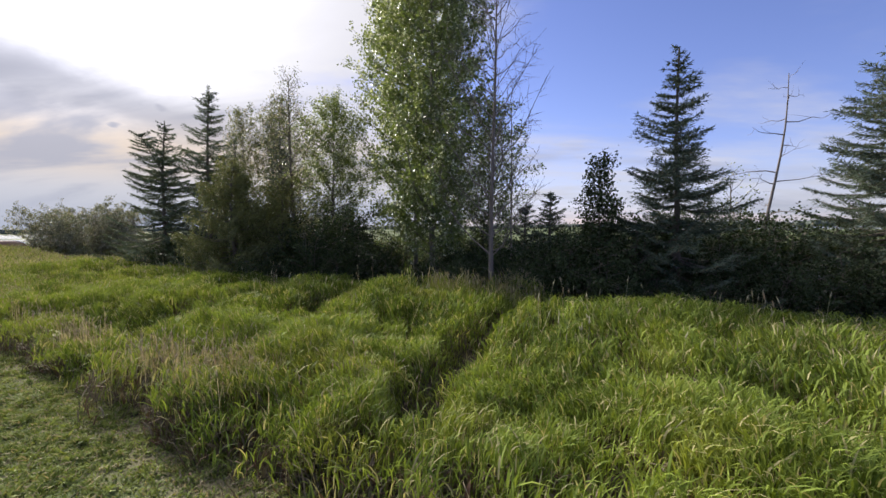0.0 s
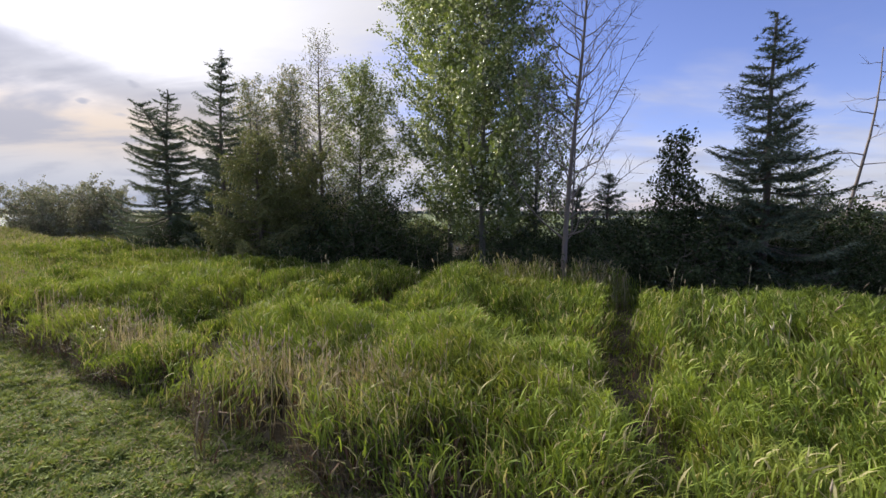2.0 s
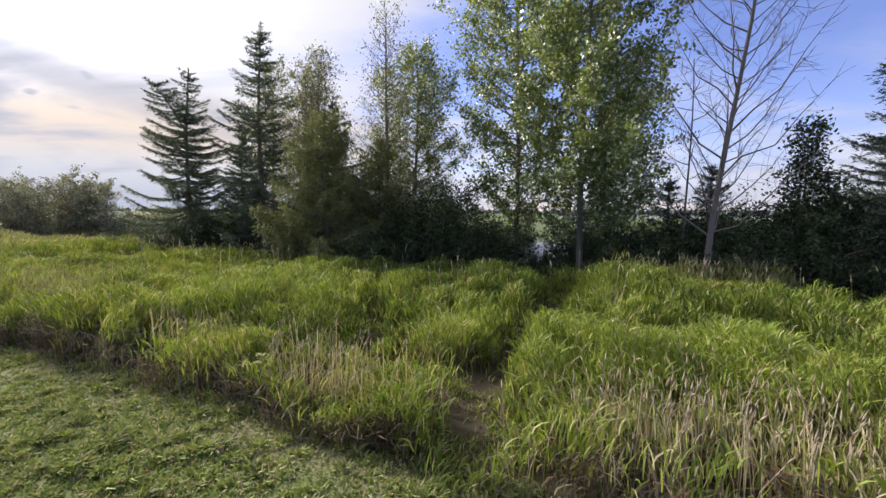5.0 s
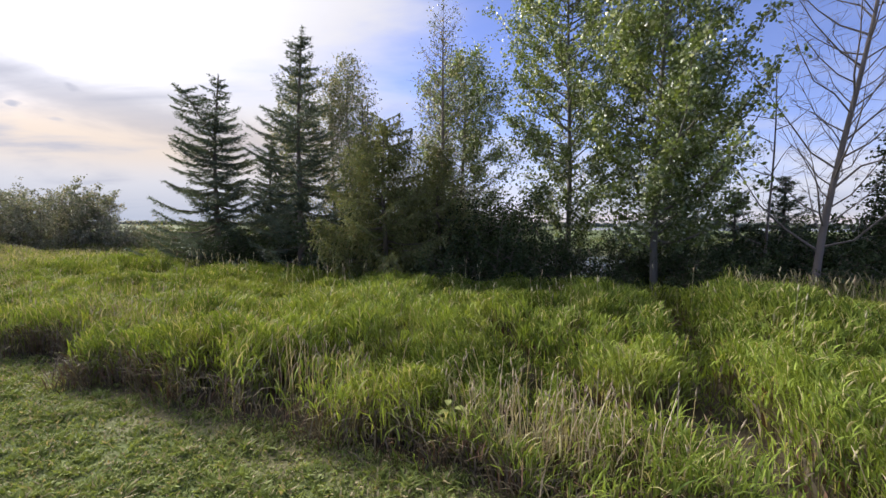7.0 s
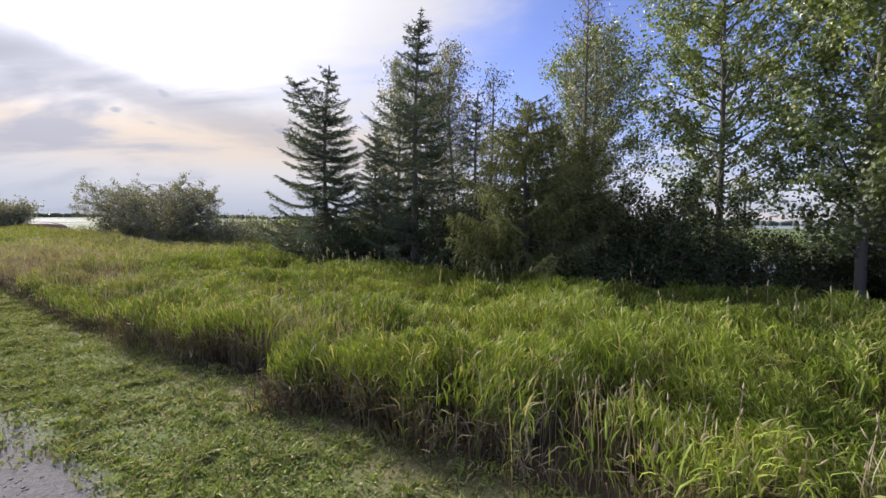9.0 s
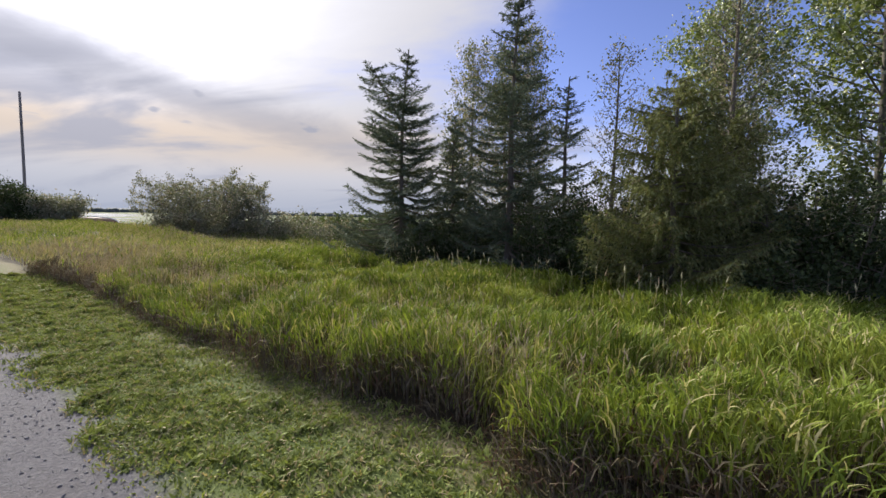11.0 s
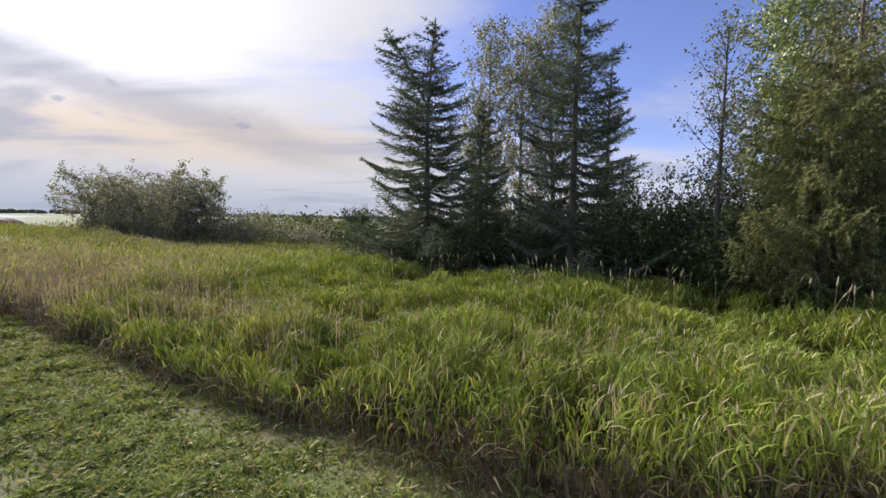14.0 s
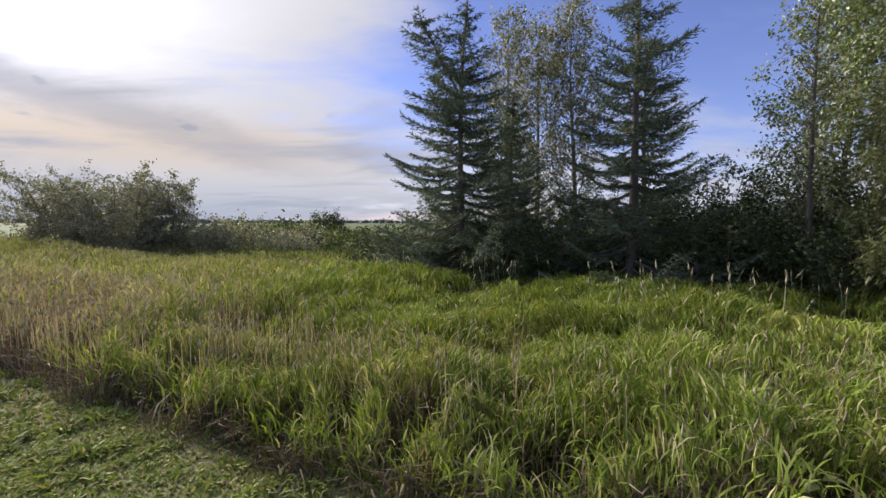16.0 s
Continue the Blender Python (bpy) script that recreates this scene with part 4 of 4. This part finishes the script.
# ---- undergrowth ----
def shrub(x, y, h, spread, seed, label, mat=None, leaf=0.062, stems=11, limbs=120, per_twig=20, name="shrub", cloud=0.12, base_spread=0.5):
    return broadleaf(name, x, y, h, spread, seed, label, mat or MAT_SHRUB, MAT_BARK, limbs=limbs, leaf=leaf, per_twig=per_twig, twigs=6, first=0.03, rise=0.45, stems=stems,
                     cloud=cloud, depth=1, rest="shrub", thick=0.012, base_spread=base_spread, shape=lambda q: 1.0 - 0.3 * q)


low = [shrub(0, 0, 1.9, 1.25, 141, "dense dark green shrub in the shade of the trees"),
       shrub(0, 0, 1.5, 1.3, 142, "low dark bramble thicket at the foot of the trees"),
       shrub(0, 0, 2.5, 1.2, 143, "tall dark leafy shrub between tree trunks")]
SPOTS = ((-12.9, 18.6, 1, 0.8), (-10.4, 17.2, 1, 1.0), (-9.2, 17.6, 0, 0.8), (-7.7, 15.2, 0, 0.9), (-7.4, 17.0, 2, 0.85), (-6.2, 16.6, 2, 0.95), (-5.0, 15.6, 0, 1.0), (-6.9, 14.4, 1, 1.0),
         (-4.2, 13.4, 0, 1.05), (-3.2, 13.3, 1, 0.8), (-2.4, 13.9, 0, 0.9), (-2.2, 14.6, 2, 0.65), (-3.6, 14.6, 2, 1.0), (-1.6, 13.0, 1, 0.5), (0.1, 12.2, 1, 0.7), (0.4, 13.6, 0, 0.85),
         (1.6, 12.0, 1, 0.95), (2.4, 12.2, 0, 0.95), (3.3, 11.4, 1, 1.0), (4.1, 12.2, 2, 0.75), (3.9, 10.7, 1, 0.7), (5.7, 11.9, 0, 1.05), (6.7, 12.2, 0, 1.1), (7.7, 12.8, 0, 1.15), (6.2, 10.9, 1, 0.8),
         (8.4, 10.9, 0, 0.95), (9.6, 12.6, 2, 0.9), (10.6, 11.0, 0, 1.0), (5.2, 13.6, 0, 0.9), (2.0, 13.6, 1, 0.9), (-0.9, 14.6, 1, 0.6), (12.0, 11.5, 2, 1.1),
         (-13.6, 20.2, 1, 1.0), (-11.2, 20.4, 2, 0.85), (-9.6, 19.2, 2, 0.8), (-6.9, 19.4, 2, 0.9), (-5.4, 17.6, 2, 0.9), (-3.9, 16.9, 2, 0.9), (-4.6, 14.4, 0, 1.1), (-2.9, 15.9, 2, 0.5), (-4.9, 16.6, 2, 1.2), (-5.6, 16.0, 0, 1.2),
         (2.9, 13.4, 0, 0.95), (4.6, 12.9, 0, 1.15), (6.4, 13.5, 2, 0.95), (8.7, 13.6, 0, 1.25), (10.9, 13.2, 2, 0.9), (1.0, 13.0, 1, 0.85), (-8.3, 16.4, 0, 0.7), (-11.3, 16.6, 1, 0.75),
         (-4.9, 12.9, 1, 0.8), (7.3, 10.8, 1, 0.75), (5.0, 10.5, 1, 0.6), (2.3, 11.1, 1, 0.75), (-6.8, 16.9, 2, 1.0), (0.9, 12.6, 0, 0.75), (0.0, 14.2, 1, 0.85), (1.7, 13.0, 0, 0.85), (3.2, 14.6, 2, 0.8), (0.1, 15.4, 0, 0.8))
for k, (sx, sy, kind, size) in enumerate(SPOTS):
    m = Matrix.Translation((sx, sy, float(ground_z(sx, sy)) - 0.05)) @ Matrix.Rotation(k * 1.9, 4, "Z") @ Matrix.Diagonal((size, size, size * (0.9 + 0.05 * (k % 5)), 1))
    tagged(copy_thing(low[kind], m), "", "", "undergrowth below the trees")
for ob, (sx, sy) in zip(low, ((-12.0, 19.3), (-4.4, 16.2), (-8.2, 19.3))):
    ob.matrix_basis = Matrix.Translation((sx, sy, float(ground_z(sx, sy)) - 0.05))

shrub(-23.9, 27.7, 4.1, 1.3, 150, "grey-green willow bush with a taller leafy top", MAT_WILLOW, 0.10, 10, 120, 15, "willow_bush", 0.15, 0.6)
shrub(-26.0, 27.0, 3.25, 2.7, 151, "grey-green willow bush with feathery top in the field", MAT_WILLOW, 0.085, 40, 420, 15, "willow_bush", 0.12, 0.85)
shrub(-21.2, 27.3, 1.7, 1.5, 152, "low green willow bush beside a larger one", MAT_WILLOW, 0.10, 10, 70, 16, "willow_bush", 0.3, 0.6)
shrub(-18.5, 27.5, 1.3, 1.4, 153, "low rounded green bush on the lake bank", MAT_WILLOW, 0.10, 9, 60, 16, "willow_bush", 0.3, 0.6)
shrub(-42.6, 28.8, 2.9, 2.2, 154, "dark rounded bush at the edge of the field", MAT_SHRUB, 0.14, 14, 120, 18, "bush", 0.4)
shrub(-41.2, 31.0, 2.0, 2.0, 155, "olive green low bush at the edge of the field", MAT_WILLOW, 0.14, 12, 110, 18, "bush", 0.4)


shrub(-21.6, 52.6, 3.7, 1.9, 158, "dark rounded bush standing alone in the marsh", MAT_SHRUB, 0.14, 14, 120, 18, "bush", 0.4)
marsh_bush = shrub(-20.0, 31.5, 1.3, 1.5, 156, "low rounded green bush on the lake bank", MAT_MARSH, 0.15, 10, 60, 10, "marsh_bush", 0.35, 0.6)
tagged(marsh_bush, "", "", "bushes on the lake bank")
rb = np.random.default_rng(157)
for k in range(44):
    bu, bv = 18 + 36 * rb.random(), 15.5 + 38 * rb.random()
    bx, by = place_uv(bu, bv)
    size = 0.7 + 0.8 * rb.random()
    copy_thing(marsh_bush, Matrix.Translation((bx, by, float(ground_z(bx, by)) - 0.05)) @ Matrix.Rotation(k * 2.1, 4, "Z") @ Matrix.Diagonal((size * 1.2, size * 1.2, size, 1)))
for k in range(26):
    way, far = radians(5 + 18 * rb.random()), 26 + 44 * rb.random()
    bx, by = -12.9 - math.sin(way) * far, 8.5 + math.cos(way) * far
    size = 0.9 + 0.9 * rb.random()
    copy_thing(marsh_bush, Matrix.Translation((bx, by, float(ground_z(bx, by)) - 0.05)) @ Matrix.Rotation(k * 2.7, 4, "Z") @ Matrix.Diagonal((size * 1.3, size * 1.3, size, 1)))
field("marsh_grass", "coarse green growth over the wet lake bank", MAT_MARSH, 14, 62, 12, 46, 60000, 58, 0.05, 0.5, lambda x, y, u, v: 0.9 * (ground_z(x, y) > WATER_Z + 0.15), 2, 1.5)
field("marsh_grass", "reedy green growth across the narrow water", MAT_MARSH, -50, 14, 50, 90, 50000, 59, 0.12, 0.4, lambda x, y, u, v: 0.9 * (ground_z(x, y) > WATER_Z + 0.1), 2, 2.2)


def utility_pole():
    thing = tagged(new("utility_pole"), "bare weathered wooden pole rising behind dark bushes", "pole")
    px, py = -44.97, 31.94
    thing.location = (px, py, float(ground_z(px, py)) - 0.3)
    zs = np.linspace(0, 1, 8)
    v, t = tube(np.stack([0.03 * np.sin(zs * 4), 0 * zs, zs * 10.0], 1), 0.105 - 0.03 * zs, 10)
    v = np.concatenate([v, [(0, 0, 10.03)]])
    top = len(v) - 1
    t = np.concatenate([t, [(70 + k, 70 + (k + 1) % 10, top) for k in range(10)]])
    part_np("shaft", v, t, MAT_POST, thing, "", True)


utility_pole()


def upturned_boat(x, y, turn, length, width, height, label, mat):
    """A small hull lying keel up, with its rail and keel strip."""
    thing = tagged(new("rowing_boat"), label, "boat", "boats on the lake shore")
    thing.matrix_basis = Matrix.Translation((x, y, float(ground_z(x, y)) - 0.02)) @ Matrix.Rotation(radians(turn), 4, "Z")
    m, k = 15, 9
    t, a = np.linspace(-1, 1, m), np.linspace(0, math.pi, k)
    beam = (1 - np.abs(t) ** 2.6) ** 0.6
    T, A = np.meshgrid(t, a, indexing="ij")
    B = beam[:, None] * np.ones(k)
    X = T * length / 2
    Y = np.cos(A) * B * width / 2
    Z = np.sin(A) ** 0.7 * height * (0.35 + 0.65 * B)
    i, j = np.meshgrid(np.arange(m - 1), np.arange(k - 1), indexing="ij")
    b = (i * k + j).ravel()
    tris = np.concatenate([np.stack([b, b + k, b + k + 1], 1), np.stack([b, b + k + 1, b + 1], 1)])
    part_np("hull", np.stack([X, Y, Z], -1).reshape(-1, 3), tris, mat, thing, "", True)
    top = height * (0.35 + 0.65 * beam)
    part_np("keel", *tube(np.stack([t * length / 2, 0 * t, top + 0.01], 1), np.full(m, 0.05), 6), MAT_PALE_PAINT, thing, "pale painted keel strip", True)
    for sg in (-1, 1):
        part_np("rail", *tube(np.stack([t * length / 2, sg * beam * width / 2, 0.06 + 0 * t], 1), np.full(m, 0.045), 6), MAT_PALE_PAINT, thing, "pale painted rail", True)


MAT_PALE_PAINT = plain_material("worn_pale_paint", (0.55, 0.53, 0.50), (0.78, 0.77, 0.74), 8, 0.5)
MAT_BROWN_PAINT = plain_material("faded_brown_paint", (0.12, 0.065, 0.045), (0.26, 0.15, 0.10), 5, 0.55)
upturned_boat(-44.0, 36.2, 30, 3.7, 1.3, 0.85, "faded brown boat with pale trim lying keel up", MAT_BROWN_PAINT)
upturned_boat(-41.6, 37.6, 20, 2.3, 1.0, 0.45, "small dark boat lying keel up by the lake", MAT_BROWN_PAINT)
